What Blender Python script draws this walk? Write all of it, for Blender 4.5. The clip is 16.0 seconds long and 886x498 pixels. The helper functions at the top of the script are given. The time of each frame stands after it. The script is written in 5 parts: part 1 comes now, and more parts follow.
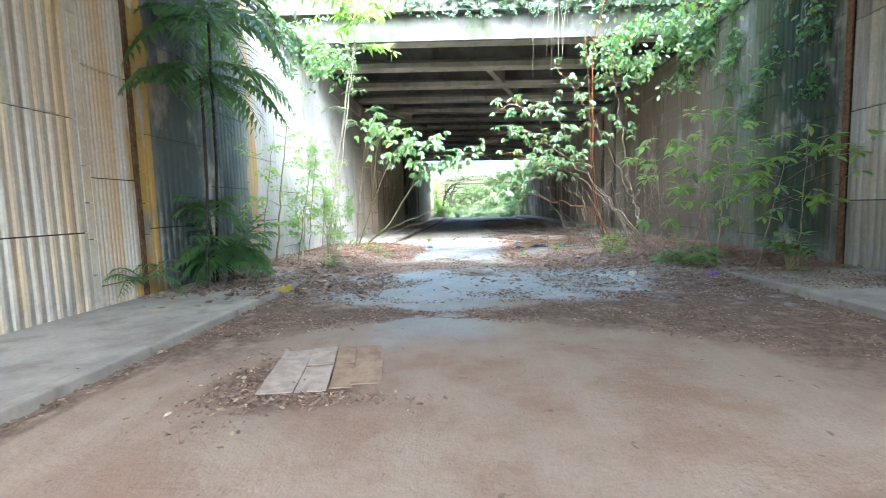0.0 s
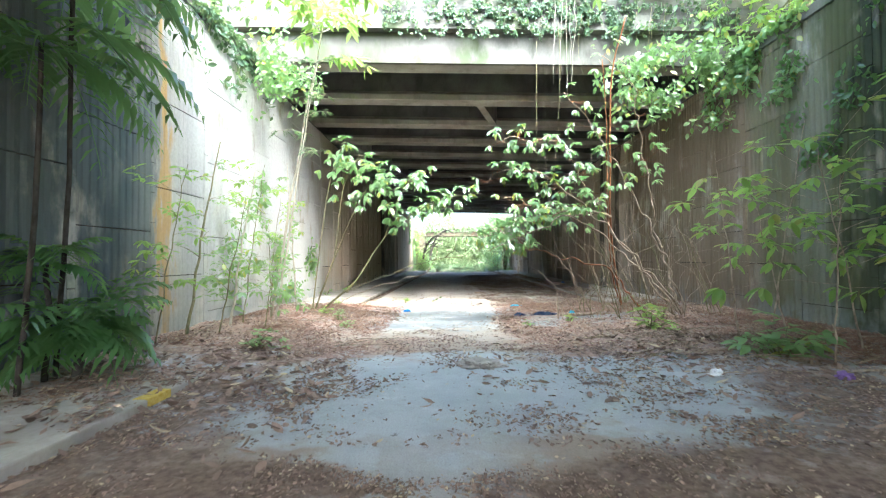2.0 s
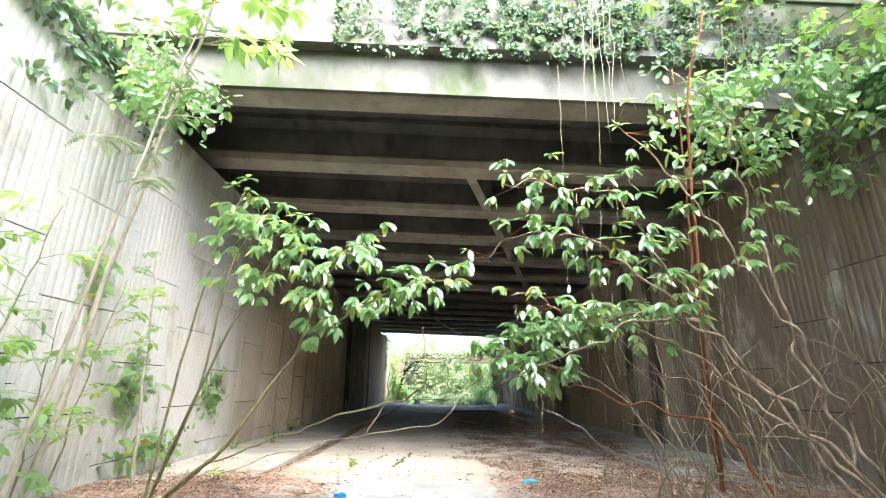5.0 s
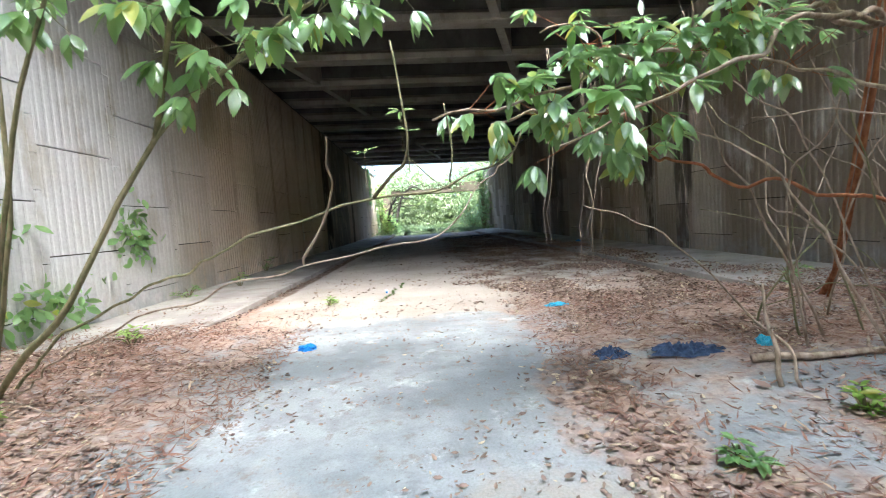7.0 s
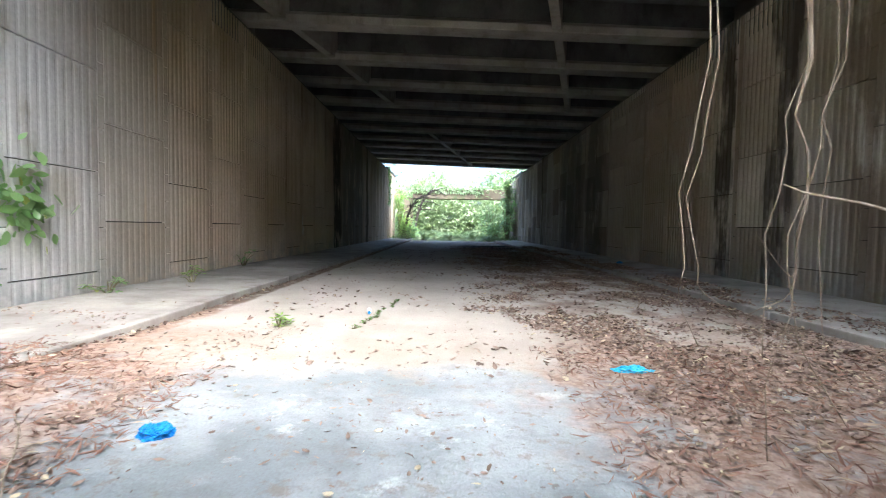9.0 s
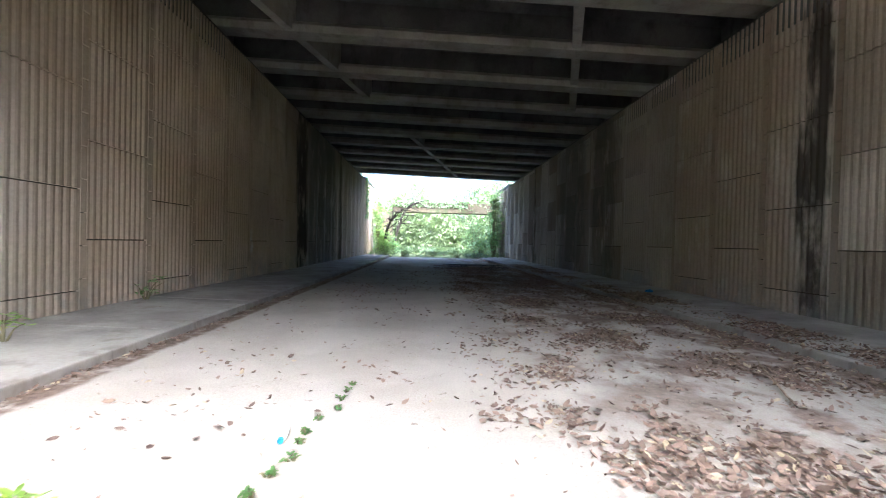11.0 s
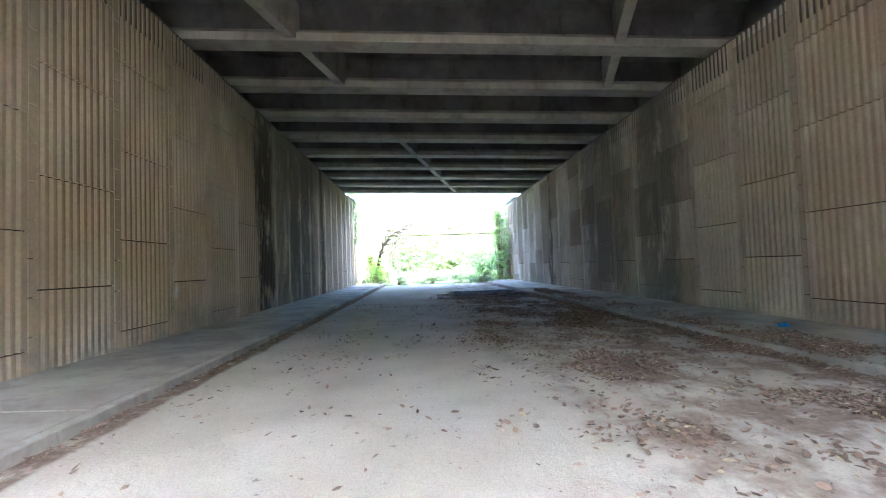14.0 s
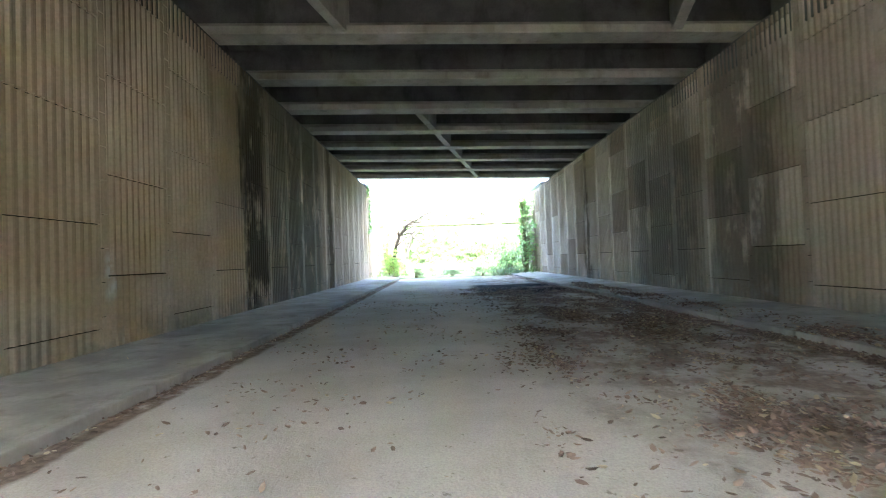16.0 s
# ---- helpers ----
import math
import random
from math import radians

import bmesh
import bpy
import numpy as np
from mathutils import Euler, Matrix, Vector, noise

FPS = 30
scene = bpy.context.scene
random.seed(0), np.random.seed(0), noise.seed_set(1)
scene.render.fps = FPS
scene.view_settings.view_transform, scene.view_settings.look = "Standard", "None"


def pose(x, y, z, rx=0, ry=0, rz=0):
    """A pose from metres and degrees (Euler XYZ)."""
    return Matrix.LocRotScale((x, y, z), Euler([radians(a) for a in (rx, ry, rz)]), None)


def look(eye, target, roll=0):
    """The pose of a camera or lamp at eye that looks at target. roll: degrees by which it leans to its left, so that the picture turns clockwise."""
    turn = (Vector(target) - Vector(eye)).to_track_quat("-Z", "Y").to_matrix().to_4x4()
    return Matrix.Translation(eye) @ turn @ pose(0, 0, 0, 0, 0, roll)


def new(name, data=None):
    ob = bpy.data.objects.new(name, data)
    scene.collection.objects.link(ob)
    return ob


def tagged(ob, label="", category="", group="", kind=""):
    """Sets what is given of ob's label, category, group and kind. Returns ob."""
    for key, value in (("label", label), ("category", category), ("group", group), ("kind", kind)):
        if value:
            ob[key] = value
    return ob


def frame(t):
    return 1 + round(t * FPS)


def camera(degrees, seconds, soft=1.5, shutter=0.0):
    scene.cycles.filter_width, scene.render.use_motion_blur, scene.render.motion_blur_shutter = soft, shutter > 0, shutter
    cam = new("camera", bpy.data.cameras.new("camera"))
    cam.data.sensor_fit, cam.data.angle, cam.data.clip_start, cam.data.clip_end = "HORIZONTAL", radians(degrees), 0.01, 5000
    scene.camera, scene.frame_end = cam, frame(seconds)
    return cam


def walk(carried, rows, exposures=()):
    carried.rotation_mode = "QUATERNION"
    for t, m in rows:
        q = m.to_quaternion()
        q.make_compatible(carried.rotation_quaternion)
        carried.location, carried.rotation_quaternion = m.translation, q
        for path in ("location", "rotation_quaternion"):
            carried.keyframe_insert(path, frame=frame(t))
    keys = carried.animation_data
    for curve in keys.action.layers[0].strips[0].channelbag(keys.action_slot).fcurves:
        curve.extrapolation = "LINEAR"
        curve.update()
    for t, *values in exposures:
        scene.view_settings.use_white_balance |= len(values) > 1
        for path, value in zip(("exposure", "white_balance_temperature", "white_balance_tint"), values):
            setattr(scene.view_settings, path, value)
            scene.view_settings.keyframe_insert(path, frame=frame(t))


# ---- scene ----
cam = camera(88.0, 16.0, soft=1.1, shutter=0.2)
SUN_POWER = 1.4
EXPOSURES = [(0.0, 3.85, 5100, 3), (1.5, 3.8, 5200, 4), (2.0, 3.72, 5400, 2), (2.5, 3.62, 5800, 0), (3.0, 3.2, 6150, -2), (5.5, 3.47, 5550, 6), (6.5, 3.25, 5400, 7), (8.0, 3.12, 5300, 7), (11.0, 3.6, 5150, 10), (12.0, 4.2, 5080, 10), (13.0, 4.5, 5050, 9), (13.5, 4.85, 5080, 9), (14.0, 5.4, 5100, 9), (15.0, 5.45, 5250, 8), (16.0, 5.7, 5400, 6)]
PATH = [
    (0, (-0.152, -0.711, 1.481), (-0.288, 1.275, 1.298), -1.7),
    (0.5, (-0.324, 0.113, 1.477), (-0.425, 2.101, 1.287), -1.1),
    (1, (-0.401, 0.902, 1.474), (-0.463, 2.892, 1.287), -0.7),
    (1.5, (-0.409, 1.708, 1.497), (-0.466, 3.706, 1.421), -0.7),
    (2, (-0.409, 2.448, 1.537), (-0.451, 4.447, 1.581), -0.4),
    (2.5, (-0.432, 3.159, 1.578), (-0.485, 5.136, 1.872), 0.1),
    (3, (-0.427, 3.985, 1.627), (-0.459, 5.912, 2.162), 0.0),
    (3.2, (-0.41, 4.355, 1.64), (-0.448, 6.26, 2.246), 0.2),
    (5.3, (-0.235, 8.174, 1.717), (-0.2, 10.093, 2.278), 0.5),
    (5.5, (-0.257, 8.483, 1.71), (-0.207, 10.442, 2.109), 0.1),
    (6, (-0.328, 9.18, 1.619), (-0.257, 11.176, 1.716), -0.4),
    (6.5, (-0.35, 9.916, 1.498), (-0.279, 11.913, 1.426), -2.9),
    (7, (-0.291, 10.613, 1.408), (-0.219, 12.608, 1.279), -4.0),
    (7.5, (-0.277, 11.304, 1.38), (-0.224, 13.299, 1.24), -3.8),
    (8, (-0.234, 11.949, 1.345), (-0.207, 13.944, 1.2), -2.6),
    (8.5, (-0.173, 12.595, 1.311), (-0.196, 14.592, 1.204), -0.7),
    (8.7, (-0.153, 12.864, 1.291), (-0.169, 14.862, 1.192), 0.3),
    (9.5, (0.03, 14.18, 1.2), (0.02, 16.17, 1.12), 1.2),
    (10.8, (-0.174, 16.428, 1.34), (-0.152, 18.427, 1.305), 1.4),
    (11, (-0.22, 16.744, 1.348), (-0.148, 18.743, 1.321), 1.4),
    (11.5, (-0.361, 17.478, 1.382), (-0.207, 19.472, 1.416), 1.9),
    (12, (-0.384, 18.198, 1.417), (-0.243, 20.191, 1.491), -0.4),
    (12.5, (-0.435, 18.983, 1.423), (-0.307, 20.977, 1.5), -1.7),
    (13, (-0.411, 19.714, 1.436), (-0.306, 21.71, 1.509), -1.8),
    (13.5, (-0.42, 20.528, 1.403), (-0.336, 22.524, 1.482), -2.0),
    (14, (-0.43, 21.272, 1.407), (-0.338, 23.269, 1.481), -1.9),
    (14.5, (-0.466, 22.061, 1.407), (-0.331, 24.056, 1.443), -1.7),
    (15, (-0.422, 22.767, 1.415), (-0.275, 24.762, 1.437), -1.6),
    (15.5, (-0.45, 23.456, 1.394), (-0.323, 25.452, 1.427), -2.1),
    (16, (-0.499, 24.05, 1.340), (-0.487, 26.05, 1.384), -2.0),
]
walk(cam, [(t, look(eye, target, roll)) for t, eye, target, roll in PATH],
     exposures=EXPOSURES)

# ---- world, sun ----
world = bpy.data.worlds.new("World")
scene.world = world
world.use_nodes = True
wn = world.node_tree.nodes
sky = wn.new("ShaderNodeTexSky")
sky.sky_type = "NISHITA"
sky.sun_disc = False
SUN_FROM = Vector((0.28, -0.66, 0.88)).normalized()
sky.sun_elevation = math.asin(SUN_FROM.z)
sky.sun_rotation = math.atan2(SUN_FROM.x, SUN_FROM.y)
sky.dust_density, sky.air_density, sky.ozone_density = 7.0, 0.8, 0.3
world.node_tree.links.new(sky.outputs[0], wn["Background"].inputs[0])
wn["Background"].inputs[1].default_value = 0.15
sun = new("sun", bpy.data.lights.new("sun", "SUN"))
sun.data.energy, sun.data.angle, sun.data.color = SUN_POWER, radians(72), (1.0, 0.985, 0.95)
sun.matrix_world = look(SUN_FROM * 60, (0, 0, 0))

# ---- materials ----
class Nodes:
    """A short way to write a node material."""
    def __init__(self, name):
        self.m = bpy.data.materials.new(name)
        self.m.use_nodes = True
        self.t = self.m.node_tree
        self.b = self.t.nodes["Principled BSDF"]
        self.pos = self.node("ShaderNodeNewGeometry").outputs["Position"]
        self.isl = self.t.nodes[-1].outputs["Random Per Island"]

    def node(self, kind):
        return self.t.nodes.new(kind)

    def put(self, socket, v):
        if isinstance(v, bpy.types.NodeSocket):
            self.t.links.new(v, socket)
        elif isinstance(v, (tuple, list)) and len(v) == 3 and socket.type == "RGBA":
            socket.default_value = (*v, 1)
        else:
            socket.default_value = v

    def math(self, op, a, b=0.0, clamp=False):
        n = self.node("ShaderNodeMath")
        n.operation, n.use_clamp = op, clamp
        self.put(n.inputs[0], a)
        self.put(n.inputs[1], b)
        return n.outputs[0]

    def noise(self, scale, detail=4.0, stretch=(1, 1, 1), shift=(0, 0, 0), rough=0.6):
        mp = self.node("ShaderNodeMapping")
        self.put(mp.inputs["Vector"], self.pos)
        mp.inputs["Scale"].default_value = stretch
        mp.inputs["Location"].default_value = shift
        n = self.node("ShaderNodeTexNoise")
        n.inputs["Scale"].default_value, n.inputs["Detail"].default_value, n.inputs["Roughness"].default_value = scale, detail, rough
        self.t.links.new(mp.outputs[0], n.inputs["Vector"])
        return n.outputs["Fac"]

    def ramp(self, v, a, b, lo=0.0, hi=1.0):
        n = self.node("ShaderNodeMapRange")
        n.interpolation_type = "SMOOTHSTEP"
        for i, x in enumerate((v, a, b, lo, hi)):
            self.put(n.inputs[i], x)
        return n.outputs[0]

    def mix(self, f, a, b):
        n = self.node("ShaderNodeMix")
        n.data_type = "RGBA"
        self.put(n.inputs["Factor"], f)
        self.put(n.inputs[6], a)
        self.put(n.inputs[7], b)
        return n.outputs[2]

    def xyz(self):
        n = self.node("ShaderNodeSeparateXYZ")
        self.put(n.inputs[0], self.pos)
        return n.outputs

    def random(self):
        return self.node("ShaderNodeObjectInfo").outputs["Random"]

    def band(self, v, a, b, soft):
        return self.math("MULTIPLY", self.ramp(v, a - soft, a + soft), self.ramp(v, b - soft, b + soft, 1.0, 0.0))

    def done(self, colour, rough=0.9, bump=None, depth=0.01, metal=0.0, spec=0.08):
        self.put(self.b.inputs["Base Color"], colour)
        self.put(self.b.inputs["Roughness"], rough)
        self.b.inputs["Metallic"].default_value = metal
        self.b.inputs["Specular IOR Level"].default_value = spec
        if bump is not None:
            n = self.node("ShaderNodeBump")
            n.inputs["Distance"].default_value = depth
            n.inputs["Strength"].default_value = 0.8
            self.put(n.inputs["Height"], bump)
            self.t.links.new(n.outputs[0], self.b.inputs["Normal"])
        return self.m


def wall_material(name, side):
    n = Nodes(name)
    x, y, z = n.xyz()
    fine, blot = n.noise(18, 6), n.noise(0.7, 4)
    streak = n.noise(1.0, 5, (2.4, 2.4, 0.12))
    col = n.mix(n.ramp(blot, 0.35, 0.65), (0.44, 0.405, 0.335), (0.54, 0.505, 0.44))
    col = n.mix(n.math("MULTIPLY", n.random(), 0.85), col, (0.33, 0.285, 0.225))
    col = n.mix(n.ramp(streak, 0.52, 0.72, 0.0, 0.65), col, (0.16, 0.14, 0.105))
    pale = n.noise(1.0, 4, (1.5, 1.5, 0.1), (7, 3, 0))
    col = n.mix(n.ramp(pale, 0.58, 0.72, 0.0, 0.6), col, (0.62, 0.60, 0.56))
    rust = n.noise(1.0, 4, (1.9, 1.9, 0.09), (17, 31, 0))
    col = n.mix(n.ramp(rust, 0.60, 0.72, 0.0, 0.55), col, (0.46, 0.29, 0.11))
    if side == "left":
        # Near wing panels: pale colour raised to make up for missing light.
        col = n.mix(n.ramp(y, 6.5, 7.0, 0.85, 0.0), col, (0.75, 0.70, 0.61))
        near = n.math("MULTIPLY", n.ramp(y, 6.4, 6.9, 1.0, 0.0), n.ramp(n.noise(1.0, 4, (3.2, 3.2, 0.07), (2, 13, 0)), 0.44, 0.60, 0.0, 0.65))
        col = n.mix(near, col, (0.60, 0.40, 0.14))
        brown = n.math("MULTIPLY", n.ramp(y, 6.4, 6.9, 1.0, 0.0), n.ramp(n.noise(1.0, 5, (5.5, 5.5, 0.06), (21, 3, 0)), 0.54, 0.68, 0.0, 0.45))
        col = n.mix(brown, col, (0.30, 0.20, 0.10))
    if side == "left":
        # Left wall past 20 m: tan brightened to stand in for light.
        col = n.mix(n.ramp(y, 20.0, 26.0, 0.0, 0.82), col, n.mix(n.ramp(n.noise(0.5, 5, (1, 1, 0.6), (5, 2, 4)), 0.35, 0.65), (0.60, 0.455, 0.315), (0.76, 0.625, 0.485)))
    if side == "right":
        # Right wall past 20.5 m: lightened in colour where the sun misses it.
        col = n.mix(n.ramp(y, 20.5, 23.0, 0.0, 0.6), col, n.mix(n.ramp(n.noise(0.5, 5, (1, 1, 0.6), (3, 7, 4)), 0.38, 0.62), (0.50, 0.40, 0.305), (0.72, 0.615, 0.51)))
        col = n.mix(n.math("MULTIPLY", n.ramp(y, 20.5, 23.0), n.ramp(n.random(), 0.35, 0.95, 0.0, 0.6)), col, (0.25, 0.195, 0.15))
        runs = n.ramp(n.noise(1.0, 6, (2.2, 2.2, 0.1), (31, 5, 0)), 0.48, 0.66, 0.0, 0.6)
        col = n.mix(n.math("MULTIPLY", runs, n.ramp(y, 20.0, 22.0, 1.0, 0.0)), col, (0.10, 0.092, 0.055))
    ragged = n.math("MULTIPLY", n.math("SUBTRACT", n.noise(1.3, 5, (1, 1, 0.25), (3, 9, 1)), 0.5), 2.2)
    yy = n.math("ADD", y, ragged)
    if side == "left":
        # Stains; the 12.2 band is a pale tint that replaces light at the mouth.
        stain_tints = ((10.9, 14.4, 0.6, (0.36, 0.355, 0.345), 0.85), (9.3, 10.6, 0.3, (0.15, 0.165, 0.155), 0.9), (12.2, 20.5, 0.8, (0.57, 0.56, 0.545), 0.85), (6.95, 9.9, 0.35, (0.075, 0.098, 0.102), 0.88), (6.66, 6.98, 0.08, (0.56, 0.36, 0.10), 0.95), (10.62, 10.84, 0.07, (0.46, 0.27, 0.07), 0.75),
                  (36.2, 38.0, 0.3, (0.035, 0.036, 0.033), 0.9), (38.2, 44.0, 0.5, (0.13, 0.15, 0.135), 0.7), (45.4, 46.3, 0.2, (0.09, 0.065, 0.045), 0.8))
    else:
        # Stains; the 12.2 band is a broad brown tint along the mouth.
        stain_tints = ((8.75, 11.6, 0.5, (0.04, 0.055, 0.036), 0.97), (11.6, 12.4, 0.2, (0.52, 0.50, 0.45), 0.7), (12.2, 21.5, 0.5, (0.20, 0.152, 0.105), 0.85), (10.6, 13.6, 0.5, (0.12, 0.13, 0.065), 0.7), (22.7, 23.3, 0.15, (0.045, 0.04, 0.036), 0.8), (24.6, 25.3, 0.15, (0.05, 0.042, 0.036), 0.9), (25.6, 29.6, 0.4, (0.44, 0.335, 0.25), 0.8), (31.0, 33.4, 0.3, (0.50, 0.42, 0.35), 0.7),
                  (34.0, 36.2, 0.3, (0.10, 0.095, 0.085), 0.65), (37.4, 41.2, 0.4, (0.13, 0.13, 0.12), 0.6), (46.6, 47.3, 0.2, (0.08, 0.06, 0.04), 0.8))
    for a, b, soft, c, amount in stain_tints:
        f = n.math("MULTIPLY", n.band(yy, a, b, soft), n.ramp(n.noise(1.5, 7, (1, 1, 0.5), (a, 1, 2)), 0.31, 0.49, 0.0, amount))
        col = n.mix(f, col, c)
    if side == "left":
        # Wall top darkened: olive staining plus deck shade painted into the colour.
        grime_shade = n.math("MULTIPLY", n.ramp(n.math("ADD", z, n.math("MULTIPLY", n.math("SUBTRACT", n.noise(1.2, 5, (1, 1, 0.2), (4, 4, 0)), 0.5), 4.0)), 3.8, 6.2), n.ramp(y, 19.5, 23.0, 0.0, 0.55))
        col = n.mix(grime_shade, col, (0.15, 0.125, 0.075))
        chalk = n.math("MULTIPLY", n.math("MULTIPLY", n.band(y, 31.2, 31.45, 0.06), n.band(z, 0.9, 1.6, 0.12)), n.ramp(n.noise(4, 5), 0.35, 0.55, 0.1, 0.75))
        col = n.mix(chalk, col, (0.78, 0.78, 0.75))
    damp = n.math("MULTIPLY", n.ramp(z, 0.2, 0.9, 1.0, 0.0), n.ramp(n.noise(2.0, 4), 0.4, 0.6, 0.0, 0.45))
    col = n.mix(damp, col, (0.28, 0.30, 0.29))
    col = n.mix(n.ramp(fine, 0.3, 0.7, 0.0, 0.16), col, (0.10, 0.09, 0.075))
    return n.done(col, 0.92, n.math("ADD", fine, n.math("MULTIPLY", n.noise(5, 5), 0.6)), 0.006)


def concrete(name, a, b, dark=(0.10, 0.095, 0.085), amount=0.5, green=0.0):
    n = Nodes(name)
    fine, blot = n.noise(22, 6), n.noise(0.9, 5)
    col = n.mix(n.ramp(blot, 0.35, 0.65), a, b)
    col = n.mix(n.ramp(n.noise(2.6, 6, (1, 1, 0.35), (5, 2, 8)), 0.5, 0.72, 0.0, amount), col, dark)
    if green:
        col = n.mix(n.ramp(n.noise(1.2, 5, (1, 1, 0.5), (1, 6, 3)), 0.5, 0.65, 0.0, green), col, (0.07, 0.10, 0.04))
    col = n.mix(n.ramp(fine, 0.35, 0.75, 0.0, 0.2), col, dark)
    return n.done(col, 0.92, fine, 0.004)


def ground_material():
    n = Nodes("sandy_road")
    x, y, z = n.xyz()
    fine, grit, blot = n.noise(60, 6), n.noise(14, 6), n.noise(0.8, 5)
    wav = n.math("MULTIPLY", n.math("SUBTRACT", n.noise(0.9, 6, (1, 1, 1), (4, 1, 0)), 0.5), 5.0)
    wav2 = n.math("MULTIPLY", n.math("SUBTRACT", n.noise(1.6, 6, (1, 1, 1), (14, 5, 0)), 0.5), 3.0)
    yw = n.math("ADD", y, wav)
    sand = n.mix(n.ramp(blot, 0.3, 0.7), (0.345, 0.295, 0.24), (0.435, 0.385, 0.325))
    # Floor under the bridge: pale dust colour, lightened further to stand in for light.
    dusty = n.mix(n.ramp(blot, 0.3, 0.7), (0.46, 0.41, 0.35), (0.56, 0.51, 0.45))
    sand = n.mix(n.ramp(n.math("ADD", y, wav), 17.5, 21.0), sand, dusty)
    brown = n.mix(n.ramp(n.noise(1.1, 5), 0.4, 0.65), (0.385, 0.305, 0.245), (0.31, 0.22, 0.165))
    sand = n.mix(n.ramp(y, 3.0, 8.0, 1.0, 0.0), sand, brown)
    tread = n.noise(1.0, 5, (2.6, 0.22, 1), (3, 3, 0))
    sand = n.mix(n.ramp(tread, 0.5, 0.7, 0.0, 0.13), sand, (0.56, 0.51, 0.44))
    slab = n.mix(n.ramp(n.noise(0.8, 6, (1, 1, 1), (9, 9, 0)), 0.38, 0.62), (0.235, 0.25, 0.255), (0.375, 0.385, 0.38))
    slab = n.mix(n.ramp(n.noise(2.4, 8, (1, 1, 1), (2, 7, 0), 0.7), 0.48, 0.64, 0.0, 0.5), slab, (0.19, 0.19, 0.19))
    slab = n.mix(n.ramp(n.noise(1.7, 8, (1, 1, 1), (12, 17, 0), 0.7), 0.56, 0.68, 0.0, 0.7), slab, (0.62, 0.62, 0.60))
    slab = n.mix(n.ramp(n.noise(5.5, 8, (1, 1, 1), (22, 7, 0), 0.75), 0.54, 0.64, 0.0, 0.6), slab, (0.22, 0.17, 0.135))
    # Near slab lightened and blued: sky light put into colour under the bridge edge.
    slab = n.mix(n.ramp(y, 9.5, 11.5, 0.55, 0.0), slab, (0.60, 0.63, 0.655))
    bare = n.math("MAXIMUM", n.band(yw, 6.2, 10.0, 0.35), n.band(n.math("ADD", y, wav2), 12.6, 17.2, 0.4))
    tongue = n.math("MULTIPLY", n.band(n.math("ADD", x, n.math("MULTIPLY", wav2, 0.4)), -1.3, 0.1, 0.35), n.band(n.math("ADD", y, n.math("MULTIPLY", wav2, 0.5)), 4.4, 8.0, 0.6))
    bare = n.math("MAXIMUM", bare, n.math("MULTIPLY", tongue, 0.7))
    col = n.mix(bare, sand, slab)
    soil = n.mix(n.ramp(grit, 0.35, 0.65), (0.15, 0.105, 0.08), (0.25, 0.185, 0.145))
    red = n.mix(n.ramp(grit, 0.35, 0.65), (0.27, 0.17, 0.12), (0.45, 0.33, 0.26))
    soil = n.mix(n.band(n.math("ADD", y, n.math("MULTIPLY", wav2, 0.5)), 8.3, 20.0, 0.8), soil, red)
    ax = n.math("ADD", x, n.math("ADD", wav2, n.math("MULTIPLY", wav, 0.35)))
    right = n.math("MULTIPLY", n.ramp(ax, 0.5, 1.6), n.math("MAXIMUM", n.band(yw, 9.5, 12.8, 0.5), n.band(n.math("ADD", y, wav2), 14.2, 18.5, 0.5)))
    left = n.math("MULTIPLY", n.ramp(ax, -3.0, -2.0, 1.0, 0.0), n.band(yw, 8.0, 18.0, 0.8))
    spread = n.math("ADD", n.math("MULTIPLY", n.math("ABSOLUTE", n.math("ADD", x, 0.6)), 0.43), -0.06)
    apron = n.ramp(n.math("DIVIDE", n.math("ABSOLUTE", n.math("ADD", n.math("SUBTRACT", y, 5.5), n.math("MULTIPLY", wav2, 0.42))), n.math("MAXIMUM", spread, 0.02)), 0.6, 1.3, 1.0, 0.0)
    strip = n.band(n.math("ADD", yw, n.math("MULTIPLY", x, -0.4)), 10.2, 12.4, 0.5)
    way = n.math("SUBTRACT", 1.0, n.math("MULTIPLY", n.band(n.math("ADD", x, n.math("MULTIPLY", wav2, 0.5)), -1.1, 0.55, 0.3), 0.9))
    strip = n.math("MULTIPLY", strip, way)
    patch = n.math("MULTIPLY", n.band(n.math("ADD", x, n.math("MULTIPLY", wav2, 0.35)), 0.65, 1.25, 0.15), n.band(y, 11.8, 14.6, 0.3))
    strip = n.math("MAXIMUM", strip, patch)
    trail = n.math("MULTIPLY", n.math("MULTIPLY", n.ramp(ax, 0.6, 2.0), n.ramp(y, 17.0, 20.0)), n.ramp(n.noise(1.3, 7, (1, 0.7, 1), (8, 2, 0)), 0.42, 0.56, 0.0, 0.85))
    kerb_l = n.band(n.math("ADD", x, n.math("MULTIPLY", wav2, 0.07)), -3.6, -3.3, 0.05)
    kerb_r = n.band(n.math("ADD", x, n.math("MULTIPLY", wav2, 0.10)), 4.25, 4.65, 0.12)
    side_r = n.math("MULTIPLY", n.ramp(n.math("ADD", x, n.math("MULTIPLY", wav2, 0.7)), 2.4, 3.4), n.band(n.math("ADD", y, wav2), 3.0, 8.5, 0.8))
    side_l = n.math("MULTIPLY", n.ramp(n.math("ADD", x, n.math("MULTIPLY", wav2, 0.5)), -2.9, -2.2, 1.0, 0.0), n.band(n.math("ADD", y, wav2), 3.6, 8.5, 0.6))
